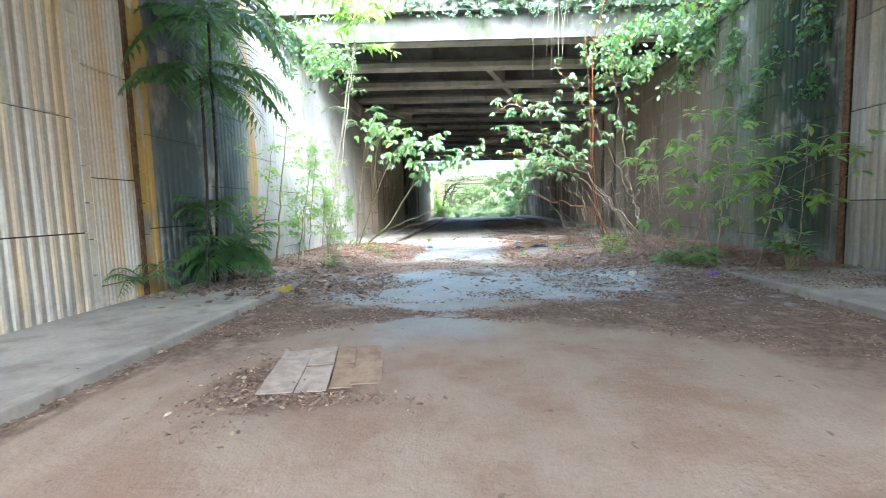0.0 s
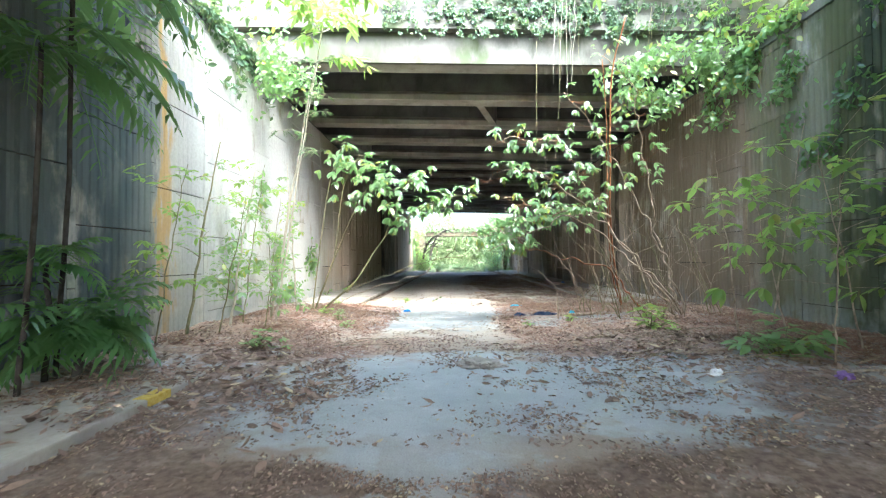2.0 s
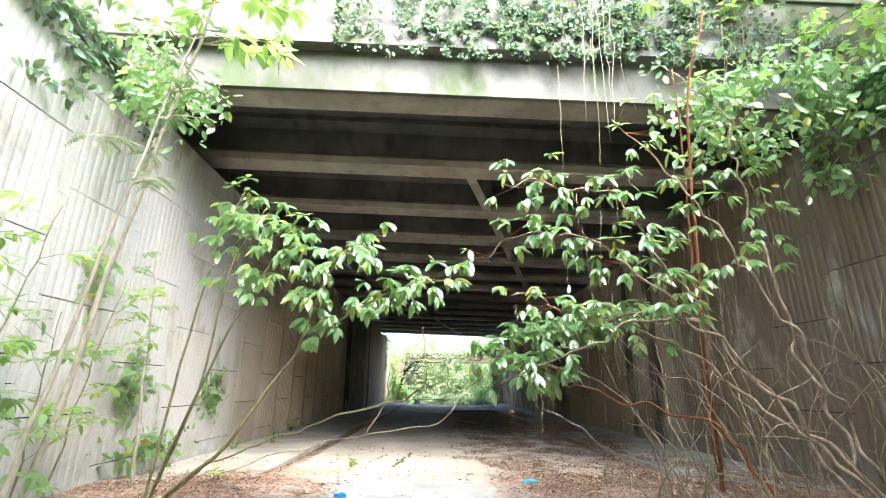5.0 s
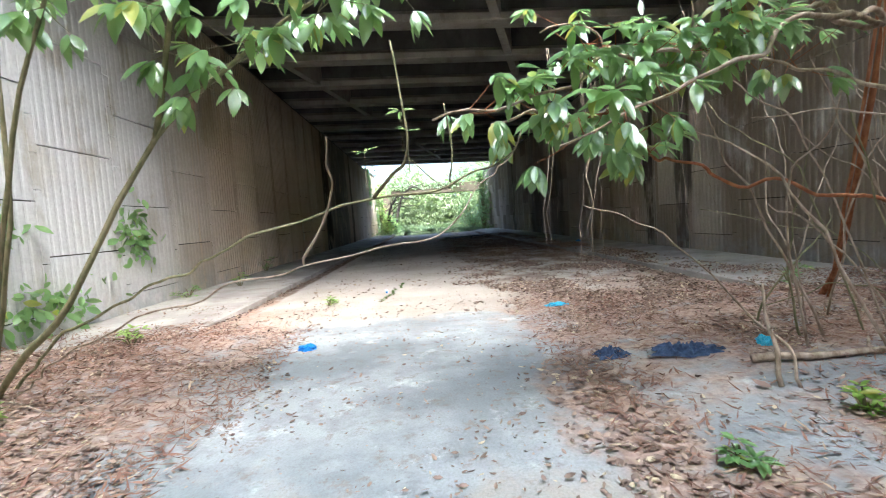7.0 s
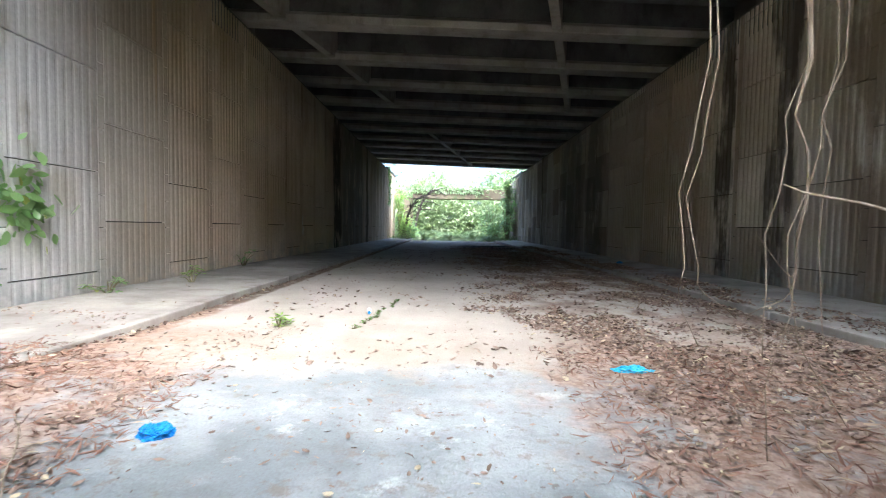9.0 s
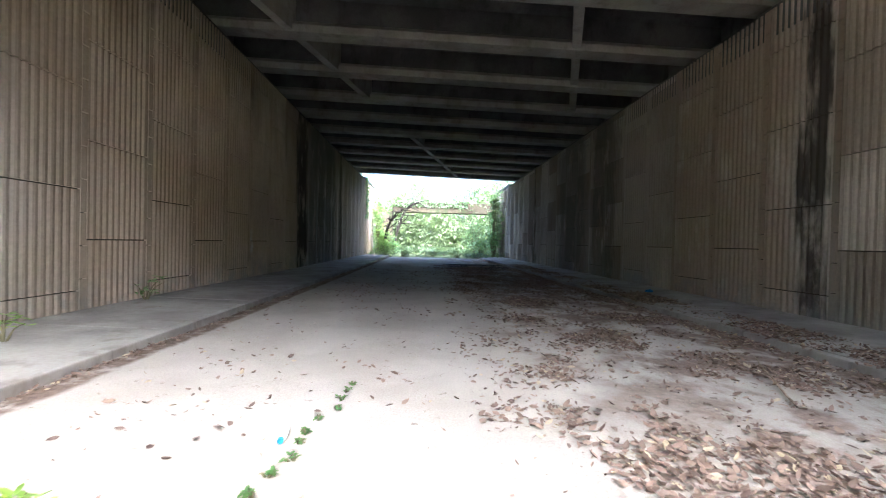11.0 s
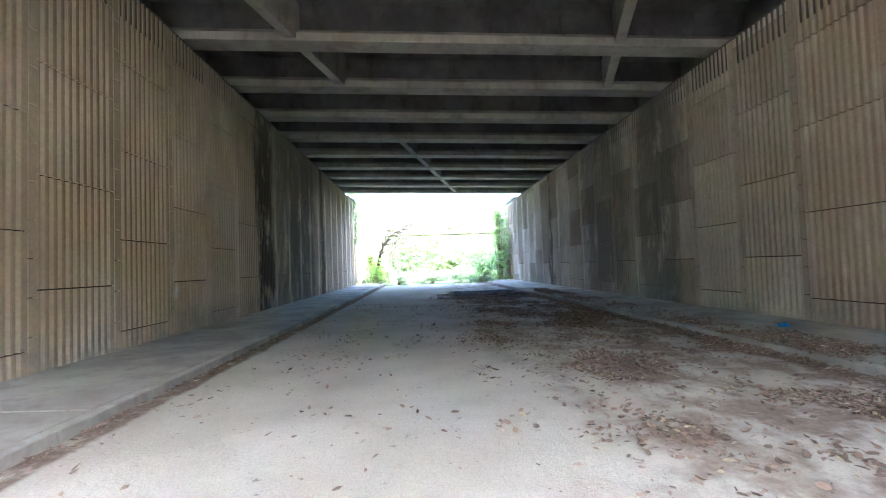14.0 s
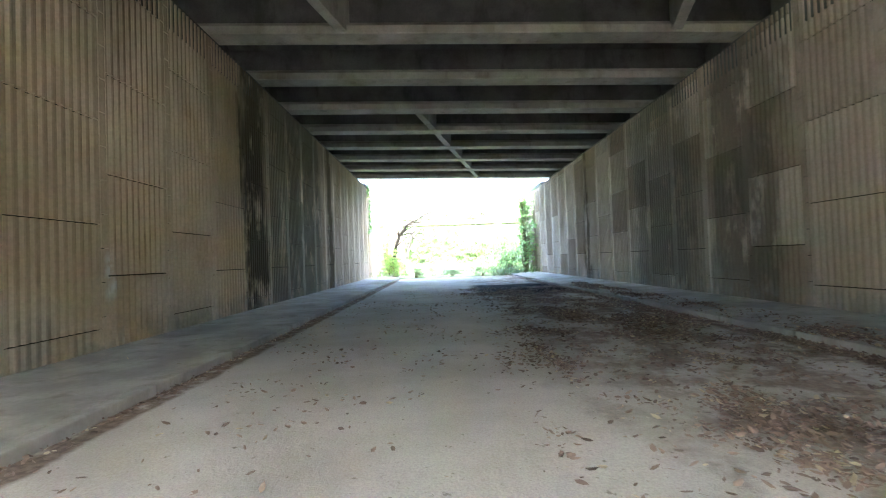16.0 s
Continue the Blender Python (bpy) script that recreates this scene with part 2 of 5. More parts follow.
    right, left = n.math("MAXIMUM", right, side_r), n.math("MAXIMUM", left, side_l)
    dirt = n.math("MAXIMUM", n.math("MAXIMUM", right, left), n.math("MAXIMUM", n.math("MAXIMUM", apron, strip), n.math("MAXIMUM", trail, n.math("MAXIMUM", kerb_l, kerb_r))))
    dx, dy = n.math("DIVIDE", n.math("ADD", x, 1.8), 0.72), n.math("DIVIDE", n.math("ADD", y, -3.05), 0.62)
    ring = n.math("ADD", n.math("ADD", n.math("MULTIPLY", dx, dx), n.math("MULTIPLY", dy, dy)), n.math("MULTIPLY", wav2, 0.5))
    dirt = n.math("MAXIMUM", dirt, n.ramp(ring, 0.6, 1.3, 1.0, 0.0))
    dirt = n.math("MULTIPLY", dirt, n.ramp(n.noise(3.2, 7, (1, 1, 1), (6, 6, 0)), 0.30, 0.52, 0.05, 0.96))
    col = n.mix(dirt, col, soil)
    spots = n.ramp(n.noise(9, 3, (1, 1, 1), (1, 8, 0)), 0.66, 0.72, 0.0, 0.6)
    col = n.mix(spots, col, (0.14, 0.10, 0.075))
    col = n.mix(n.ramp(fine, 0.35, 0.7, 0.0, 0.24), col, (0.15, 0.12, 0.10))
    col = n.mix(n.ramp(n.noise(26, 4, (1, 1, 1), (3, 3, 0), 0.7), 0.62, 0.70, 0.0, 0.35), col, (0.11, 0.085, 0.065))
    burnt = n.math("MULTIPLY", n.band(n.math("ADD", x, n.math("MULTIPLY", wav2, 0.3)), 0.9, 4.5, 0.3), n.band(n.math("ADD", y, n.math("MULTIPLY", wav2, 0.6)), 40.5, 46.5, 0.6))
    col = n.mix(n.math("MULTIPLY", burnt, n.ramp(n.noise(3.0, 6, (1, 1, 1), (3, 8, 0)), 0.3, 0.42, 0.7, 1.0)), col, (0.009, 0.009, 0.010))
    far = n.math("MAXIMUM", n.ramp(n.math("ADD", y, n.math("MULTIPLY", wav2, 0.4)), 56.4, 58.2), n.ramp(y, -20.0, -26.0))
    col = n.mix(n.math("MULTIPLY", far, 0.9), col, n.mix(n.ramp(blot, 0.35, 0.65), (0.055, 0.085, 0.03), (0.11, 0.14, 0.055)))
    return n.done(col, 0.95, n.math("ADD", grit, n.math("MULTIPLY", fine, 0.5)), 0.012, spec=0.02)


def leaf_material(name, a, b, c=None, rough=0.42, glow=0.35, coat=0.0):
    n = Nodes(name)
    col = n.mix(n.isl, a, b)
    if c:
        col = n.mix(n.math("GREATER_THAN", n.math("FRACT", n.math("MULTIPLY", n.isl, 37.0)), 0.93), col, c)
    col = n.mix(n.ramp(n.noise(25, 3), 0.4, 0.7, 0.0, 0.25), col, a)
    n.done(col, rough, spec=1.0)
    n.b.inputs["Coat Weight"].default_value = coat
    n.b.inputs["Coat Roughness"].default_value = 0.22
    tr = n.node("ShaderNodeBsdfTranslucent")
    br = n.mix(0.65, col, (0.42, 0.56, 0.17))
    n.put(tr.inputs["Color"], br if glow > 0.2 else col)
    mx = n.node("ShaderNodeMixShader")
    mx.inputs[0].default_value = glow
    n.t.links.new(n.b.outputs[0], mx.inputs[1])
    n.t.links.new(tr.outputs[0], mx.inputs[2])
    n.t.links.new(mx.outputs[0], n.t.nodes["Material Output"].inputs["Surface"])
    return n.m


def bark(name, a, b):
    n = Nodes(name)
    col = n.mix(n.ramp(n.noise(16, 6, (1, 1, 0.4)), 0.35, 0.65), a, b)
    return n.done(col, 0.9, n.noise(30, 6, (1, 1, 0.3)), 0.006)


def plain(name, a, b, rough=0.6, scale=30, metal=0.0):
    n = Nodes(name)
    g = n.noise(scale, 5)
    return n.done(n.mix(n.ramp(g, 0.35, 0.65), a, b), rough, g, 0.002, metal)


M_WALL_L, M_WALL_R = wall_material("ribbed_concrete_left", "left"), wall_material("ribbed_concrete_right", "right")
# Webs and deck darkened, girder feet paled: shade and bounce put into colour.
M_BRIDGE = concrete("shaded_deck_concrete", (0.10, 0.098, 0.092), (0.165, 0.16, 0.148), (0.04, 0.038, 0.035), 0.5)
M_FLANGE = concrete("lit_foot_concrete", (0.32, 0.295, 0.25), (0.43, 0.40, 0.35), (0.14, 0.125, 0.10), 0.45)
M_PARAPET = concrete("parapet_concrete", (0.13, 0.125, 0.11), (0.215, 0.21, 0.19), (0.10, 0.095, 0.08), 0.7, 0.7)
M_KERB = concrete("walkway_concrete", (0.32, 0.295, 0.265), (0.46, 0.425, 0.38), (0.20, 0.165, 0.13), 0.5)
# Far beam and dead trunks coloured dark to hold as silhouettes against brightness.
M_FAR = concrete("backlit_weathered_beam", (0.09, 0.07, 0.05), (0.14, 0.115, 0.08), (0.03, 0.028, 0.022), 0.5, 0.6)
M_BARK_DARK = bark("dead_dark_bark", (0.035, 0.03, 0.024), (0.07, 0.06, 0.05))
M_GAP = plain("dirt_in_joint", (0.04, 0.034, 0.028), (0.08, 0.065, 0.05), 0.95, 12)
M_RUST = plain("rusty_seam", (0.10, 0.06, 0.035), (0.19, 0.11, 0.055), 0.85, 14)
M_GROUND = ground_material()
M_EARTH = concrete("bank_earth", (0.10, 0.085, 0.055), (0.16, 0.13, 0.08), (0.05, 0.045, 0.03), 0.5, 0.8)
M_LEAF = leaf_material("broad_leaf", (0.14, 0.28, 0.10), (0.25, 0.41, 0.16), (0.42, 0.40, 0.06), 0.28, 0.48, 1.0)
M_LEAF_LIME = leaf_material("lime_leaf", (0.17, 0.33, 0.04), (0.29, 0.44, 0.065), (0.45, 0.40, 0.06), 0.4, 0.6)
M_LEAF_FAR = leaf_material("distant_leaf", (0.085, 0.14, 0.05), (0.16, 0.22, 0.10), None, 0.6, 0.3)
# Woods leaf lightened and greyed, so the far haze sits in its colour.
M_WOODS = leaf_material("hazed_woods_leaf", (0.20, 0.25, 0.12), (0.32, 0.36, 0.22), None, 0.7, 0.35)
M_LEAF_DARK = leaf_material("palm_leaf", (0.038, 0.115, 0.046), (0.085, 0.19, 0.07), None, 0.27, 0.42)
M_IVY = leaf_material("ivy_leaf", (0.04, 0.095, 0.052), (0.085, 0.155, 0.085), (0.18, 0.19, 0.10), 0.58, 0.25)
M_LITTER = leaf_material("dead_leaf", (0.11, 0.064, 0.042), (0.36, 0.245, 0.175), (0.56, 0.45, 0.29), 0.75, 0.08)
M_MULCH = leaf_material("red_needle_litter", (0.15, 0.066, 0.038), (0.29, 0.15, 0.09), (0.42, 0.30, 0.19), 0.85, 0.05)
M_BARK = bark("grey_green_bark", (0.15, 0.145, 0.075), (0.25, 0.22, 0.13))
M_BARK_PALE = bark("pale_bark", (0.36, 0.32, 0.25), (0.52, 0.47, 0.38))
M_BARK_RED = bark("red_brown_bark", (0.22, 0.085, 0.04), (0.34, 0.15, 0.075))
M_STICK = bark("dry_stick", (0.22, 0.165, 0.115), (0.42, 0.34, 0.26))
M_CARD = plain("worn_cardboard", (0.38, 0.315, 0.27), (0.51, 0.435, 0.38), 0.9, 9)
M_CARD_BROWN = plain("brown_cardboard", (0.31, 0.22, 0.155), (0.43, 0.32, 0.235), 0.9, 7)
M_CARD_EDGE = plain("cardboard_core", (0.26, 0.18, 0.12), (0.32, 0.23, 0.16), 0.95, 40)
M_BLUE = plain("blue_plastic", (0.03, 0.17, 0.50), (0.06, 0.30, 0.66), 0.4)
M_CYAN = plain("cyan_plastic", (0.06, 0.40, 0.62), (0.14, 0.52, 0.70), 0.45)
M_CLOTH = plain("navy_cloth", (0.025, 0.038, 0.075), (0.075, 0.105, 0.18), 0.85, 14)
M_WHITE = plain("white_plastic", (0.75, 0.76, 0.76), (0.83, 0.83, 0.82), 0.35)
M_YELLOW = plain("worn_yellow_paint", (0.52, 0.36, 0.06), (0.62, 0.48, 0.14), 0.8, 18)
M_PURPLE = plain("purple_plastic", (0.22, 0.13, 0.38), (0.33, 0.22, 0.50), 0.5)
M_PIPE = plain("galvanised_pipe", (0.11, 0.118, 0.125), (0.19, 0.20, 0.205), 0.55, 6, 0.3)

# ---- mesh helpers ----
def finish(name, bm, material, parent=None, label=""):
    me = bpy.data.meshes.new(name)
    bm.normal_update()
    bm.to_mesh(me)
    bm.free()
    me.materials.append(material)
    ob = new(name, me)
    if parent is not None:
        ob.parent = parent
    if label:
        ob["label"] = label
    return ob


def part(name, bm, material, parent, label=""):
    return finish(name, bm, material, parent, label)


def raw(name, verts, faces, material, parent=None, label="", smooth=False):
    me = bpy.data.meshes.new(name)
    me.from_pydata(verts, [], faces)
    me.materials.append(material)
    if smooth:
        me.polygons.foreach_set("use_smooth", [True] * len(me.polygons))
    ob = new(name, me)
    if parent is not None:
        ob.parent = parent
    if label:
        ob["label"] = label
    return ob


def box(bm, x0, x1, y0, y1, z0, z1, bevel=0.0):
    made = bmesh.ops.create_cube(bm, size=1, matrix=Matrix.LocRotScale(((x0 + x1) / 2, (y0 + y1) / 2, (z0 + z1) / 2), None, (x1 - x0, y1 - y0, z1 - z0)))
    if bevel:
        edges = {e for v in made["verts"] for e in v.link_edges}
        bmesh.ops.bevel(bm, geom=list(edges), offset=bevel, segments=2, affect="EDGES", profile=0.6)


def boxed(name, dims, material, bevel=0.0, parent=None, label=""):
    bm = bmesh.new()
    box(bm, *dims, bevel)
    return finish(name, bm, material, parent, label)


def thing(name, label, category, group="", at=(0, 0, 0)):
    ob = new(name)
    ob.location = at
    ob.empty_display_size = 0.1
    return tagged(ob, label, category, group)


def smooth_line(points, steps=5):
    """Catmull-Rom through the points."""
    p = [Vector(q) for q in points]
    p = [p[0] * 2 - p[1]] + p + [p[-1] * 2 - p[-2]]
    out = []
    for i in range(1, len(p) - 2):
        for s in range(steps):
            t = s / steps
            out.append(0.5 * ((2 * p[i]) + (p[i + 1] - p[i - 1]) * t + (2 * p[i - 1] - 5 * p[i] + 4 * p[i + 1] - p[i + 2]) * t * t
                              + (3 * p[i] - p[i - 1] - 3 * p[i + 1] + p[i + 2]) * t ** 3))
    out.append(p[-2])
    return out


def tube(points, r0, r1, sides=6, wobble=0.0, steps=5):
    """Vertices and faces of a tapered tube along a smoothed line."""
    line = smooth_line(points, steps)
    if wobble:
        line = [line[0]] + [q + Vector(noise.noise_vector(q * 3.1 + Vector((5, 2, 8)))) * wobble for q in line[1:]]
    verts, faces = [], []
    for i, q in enumerate(line):
        d = (line[min(i + 1, len(line) - 1)] - line[max(i - 1, 0)]).normalized()
        u = d.orthogonal().normalized() if i == 0 else (u - d * u.dot(d)).normalized()
        w = d.cross(u)
        f = i / (len(line) - 1)
        r = (r0 + (r1 - r0) * f) * (1 + 0.13 * noise.noise(q * 14))
        for k in range(sides):
            a = 2 * math.pi * k / sides
            verts.append(q + (u * math.cos(a) + w * math.sin(a)) * r)
        if i:
            o = (i - 1) * sides
            faces += [(o + k, o + (k + 1) % sides, o + sides + (k + 1) % sides, o + sides + k) for k in range(sides)]
    faces.append(tuple(range(sides))[::-1])
    faces.append(tuple(len(verts) - sides + k for k in range(sides)))
    return verts, faces, line


class Leaves:
    """Gathers many small blades into one mesh."""
    def __init__(self):
        self.v, self.f = [], []

    def blade(self, at, along, face, length, width, droop=0.25, fold=0.18):
        along = Vector(along).normalized()
        side = along.cross(Vector(face))
        if side.length < 1e-4:
            side = along.orthogonal()
        side.normalize()
        up = side.cross(along)
        at = Vector(at)
        o = len(self.v)
        if width < 0.3 * length:
            mid = at + along * length * 0.45 - up * fold * width
            hip = at + along * length * 0.42
            self.v += [at, hip + side * width * 0.5, mid, hip - side * width * 0.5, at + along * length - up * droop * length]
            self.f += [(o, o + 2, o + 1), (o, o + 3, o + 2), (o + 1, o + 2, o + 4), (o + 2, o + 3, o + 4)]
            return
        if length > 0.12 and width > 0.38 * length:
            prof = ((0.14, 0.27), (0.36, 0.48), (0.60, 0.46), (0.82, 0.26))
            self.v.append(at)
            for u, w in prof:
                m = at + along * length * u - up * droop * length * u * u
                self.v += [m + side * width * w, m - up * fold * width * w * 1.6, m - side * width * w]
            self.v.append(at + along * length - up * droop * length)
            self.f += [(o, o + 2, o + 1), (o, o + 3, o + 2)]
            for k in range(3):
                q = o + 1 + 3 * k
                self.f += [(q, q + 1, q + 4, q + 3), (q + 1, q + 2, q + 5, q + 4)]
            self.f += [(o + 10, o + 11, o + 13), (o + 11, o + 12, o + 13)]
            return
        a, b = at + along * length * 0.3 - up * droop * length * 0.08, at + along * length * 0.7 - up * droop * length * 0.45
        f = up * fold * width
        self.v += [at, a + side * width * 0.46, a - f, a - side * width * 0.46, b + side * width * 0.38, b - f, b - side * width * 0.38, at + along * length - up * droop * length]
        self.f += [(o, o + 2, o + 1), (o, o + 3, o + 2), (o + 1, o + 2, o + 5, o + 4), (o + 2, o + 3, o + 6, o + 5), (o + 4, o + 5, o + 7), (o + 5, o + 6, o + 7)]

    def make(self, name, material, parent=None, label=""):
        return raw(name, [tuple(q) for q in self.v], self.f, material, parent, label, True)


def spray(leaves, at, along, rng, size, count, spread=1.0, shape=0.5, droop=0.3, lean=(0, 0, 0)):
    """A rosette of hanging blades at a twig's end."""
    along = Vector(along).normalized()
    for k in range(count):
        a = 2 * math.pi * (k + rng.random() * 0.6) / count
        flat = Vector((math.cos(a), math.sin(a), 0))
        d = flat * spread + along * 0.7 + Vector((0, 0, rng.uniform(-0.75, 0.15))) + Vector(lean)
        s = size * rng.uniform(0.6, 1.15)
        leaves.blade(Vector(at) + d.normalized() * size * 0.12, d, (rng.uniform(-0.3, 0.3) + lean[0], rng.uniform(-0.3, 0.3) + lean[1], 1), s, s * shape, droop * rng.uniform(0.5, 1.5))


def frond(leaves, at, heading, rise, length, pairs, leaflet, rng, droop=0.6, width=0.11):
    """A feathered frond; returns its rib line."""
    at, heading = Vector(at), Vector((math.cos(heading), math.sin(heading), 0))
    rib = []
    for i in range(pairs + 1):
        s = i / pairs
        rib.append(at + heading * length * s * (1 - 0.15 * s) + Vector((0, 0, length * (rise * s - droop * s * s))))
    for i in range(2, pairs + 1):
        s = i / pairs
        d = (rib[i] - rib[i - 1]).normalized()
        side = d.cross(Vector((0, 0, 1))).normalized()
        ln = leaflet * math.sin(math.pi * (0.16 + 0.8 * s)) ** 0.7
        for sg in (-1, 1):
            leaves.blade(rib[i], side * sg + d * 0.65 + Vector((0, 0, rng.uniform(-0.25, 0.1))), (0, 0, 1), ln * rng.uniform(0.85, 1.1), ln * width, 0.3, 0.1)
    return rib

# ---- the place: x across the road, y along it ----
WL, WR = -5.7, 6.9          # faces of the retaining walls
KL, KR = -3.57, 4.65         # kerbs
Y0, Y1 = 15.4, 56.3         # the long bridge
TOP_L, TOP_R = 6.7, 6.42
FALL = 0.027                # cross fall of the bridge, down towards +x
rng = random.Random(7)


def level(x):
    """Underside of the girders."""
    return 6.95 - FALL * x


def surface(x, y):
    """Height of the ground or walkway."""
    z = 0.012 * noise.noise((x * 0.9, y * 0.9, 0)) + 0.006 * noise.noise((x * 3.1, y * 3.1, 4))
    if 7.5 < y < 18.5 and (x < -2.4 or x > 1.2):
        s = min(1, (y - 7.5) / 1.6, (18.5 - y) / 3.0) * min(1, (-2.4 - x) / 1.3 if x < 0 else (x - 1.2) / 3.2)
        z += s * (0.20 + 0.07 * noise.noise((x * 1.3, y * 1.3, 9)))
    return z


def build_ground():
    xs = np.unique(np.concatenate([np.linspace(-400, -14, 12), np.linspace(-14, -6, 9), np.linspace(-6, 7, 79), np.linspace(7, 15, 9), np.linspace(15, 400, 12)]))
    ys = np.unique(np.concatenate([np.linspace(-400, -14, 12), np.linspace(-14, 62, 305), np.linspace(62, 90, 29), np.linspace(90, 500, 14)]))
    verts = []
    for y in ys:
        for x in xs:
            z = surface(x, y)
            verts.append((x, y, z))
    w = len(xs)
    faces = [(j * w + i, j * w + i + 1, (j + 1) * w + i + 1, (j + 1) * w + i) for j in range(len(ys) - 1) for i in range(w - 1)]
    return tagged(raw("ground", verts, faces, M_GROUND, smooth=True), "sandy concrete road with soil and leaf litter", "ground", kind="structure")


ground = build_ground()


def top_of(x, y):
    z = surface(x, y)
    if x < KL:
        return max(z, 0.155 - 0.045 * (x - WL) / (KL - WL))
    if x > KR:
        return max(z, 0.155 - 0.045 * (WR - x) / (WR - KR))
    return z


# walls, behind their facing panels
END_Y, START_Y = 64.0, -16.0
wall_left = tagged(boxed("wall_left", (WL - 0.6, WL - 0.07, START_Y, END_Y, -0.2, TOP_L), M_GAP), "retaining wall of stained ribbed concrete panels", "wall", kind="structure")
wall_right = tagged(boxed("wall_right", (WR + 0.07, WR + 0.6, START_Y, END_Y, -0.2, TOP_R), M_GAP), "retaining wall of stained ribbed concrete panels", "wall", kind="structure")
for nm, x0, x1, top in (("coping_left", WL - 0.6, WL + 0.04, TOP_L), ("coping_right", WR - 0.04, WR + 0.6, TOP_R)):
    for y0, y1 in ((START_Y, Y0 - 0.4), (Y1 + 0.4, END_Y)):
        tagged(boxed(nm, (x0, x1, y0, y1, top + 0.003, top + 0.22), M_PARAPET, 0.02), kind="structure")
for nm, x0, x1 in (("bank_left", -60, WL - 0.62), ("bank_right", WR + 0.62, 60)):
    tagged(boxed(nm, (x0, x1, START_Y - 40, END_Y, -0.3, 6.45), M_EARTH), "overgrown earth bank behind the wall", "bank", kind="structure")
tagged(boxed("bank_behind", (-60, 60, -75, -60, -0.3, 6), M_EARTH), kind="structure")

# raised walkways and kerbs
def build_walkway(name, x0, x1, kerb_x0, kerb_x1):
    walk_ob = tagged(boxed(name, (x0 + 0.01, x1 - 0.01, START_Y, END_Y, -0.12, 0.07), M_GAP), "dusty raised concrete walkway beside the road", "walkway", kind="structure")
    bm = bmesh.new()
    box(bm, x0, x1, 0.006, 2.994, -0.1, 0.15, 0.01)
    for w in bm.verts:
        if w.co.z > 0:
            w.co.z -= 0.045 * min(1, max(0, (w.co.x - WL) / (KL - WL) if x0 < 0 else (WR - w.co.x) / (WR - KR)))
    slab = part("slab", bm, M_KERB, walk_ob)
    slab.location.y = START_Y
    for k in range(1, int((END_Y - START_Y) / 3.0)):
        c = new("slab", slab.data)
        c.parent = walk_ob
        c.location = (0, START_Y + k * 3.0, rng.uniform(-0.008, 0.004))
    bm = bmesh.new()
    box(bm, kerb_x0, kerb_x1, 0.006, 1.79, -0.1, 0.108, 0.022)
    stone = part("kerb_stone", bm, M_KERB, walk_ob)
    stone.location = (0, START_Y, 0)
    for k in range(1, int((END_Y - START_Y) / 1.8)):
        c = new("kerb_stone", stone.data)
        c.parent = walk_ob
        c.location = (rng.uniform(-0.006, 0.006), START_Y + k * 1.8, rng.uniform(-0.006, 0.004))
        c.rotation_euler = (0, 0, rng.uniform(-0.003, 0.003))
    return walk_ob


walkway_left = build_walkway("walkway_left", WL + 0.02, KL - 0.162, KL - 0.16, KL)
walkway_right = build_walkway("walkway_right", KR + 0.162, WR - 0.02, KR, KR + 0.16)
boxed("yellow_paint_mark", (KL - 0.16, KL + 0.002, 7.15, 7.55, 0.02, 0.1125), M_YELLOW, 0.01, walkway_left, "worn yellow paint on the kerb")

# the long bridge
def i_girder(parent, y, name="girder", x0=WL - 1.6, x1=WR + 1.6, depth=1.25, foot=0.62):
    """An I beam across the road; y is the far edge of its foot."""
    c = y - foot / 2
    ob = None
    # Dark web over a paler foot, light and shade carried by two materials.
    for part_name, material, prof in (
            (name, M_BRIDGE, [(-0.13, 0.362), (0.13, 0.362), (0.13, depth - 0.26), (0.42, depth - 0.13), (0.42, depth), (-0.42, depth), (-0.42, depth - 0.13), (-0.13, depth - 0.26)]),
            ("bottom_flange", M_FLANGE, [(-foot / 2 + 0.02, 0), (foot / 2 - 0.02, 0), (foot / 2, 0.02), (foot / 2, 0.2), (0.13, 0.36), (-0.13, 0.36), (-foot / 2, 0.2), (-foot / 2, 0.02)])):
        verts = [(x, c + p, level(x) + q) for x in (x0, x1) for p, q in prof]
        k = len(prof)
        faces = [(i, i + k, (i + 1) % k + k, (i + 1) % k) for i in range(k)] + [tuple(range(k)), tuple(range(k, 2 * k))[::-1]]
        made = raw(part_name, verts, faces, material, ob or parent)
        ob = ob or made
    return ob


def sloped_box(x0, x1, y0, y1, a0, a1):
    """A box that follows the bridge's cross fall; a0 and a1 above the girders' underside."""
    v = [(x, y, level(x) + a) for x in (x0, x1) for y in (y0, y1) for a in (a0, a1)]
    return v, [(0, 1, 3, 2), (4, 6, 7, 5), (0, 4, 5, 1), (2, 3, 7, 6), (0, 2, 6, 4), (1, 5, 7, 3)]


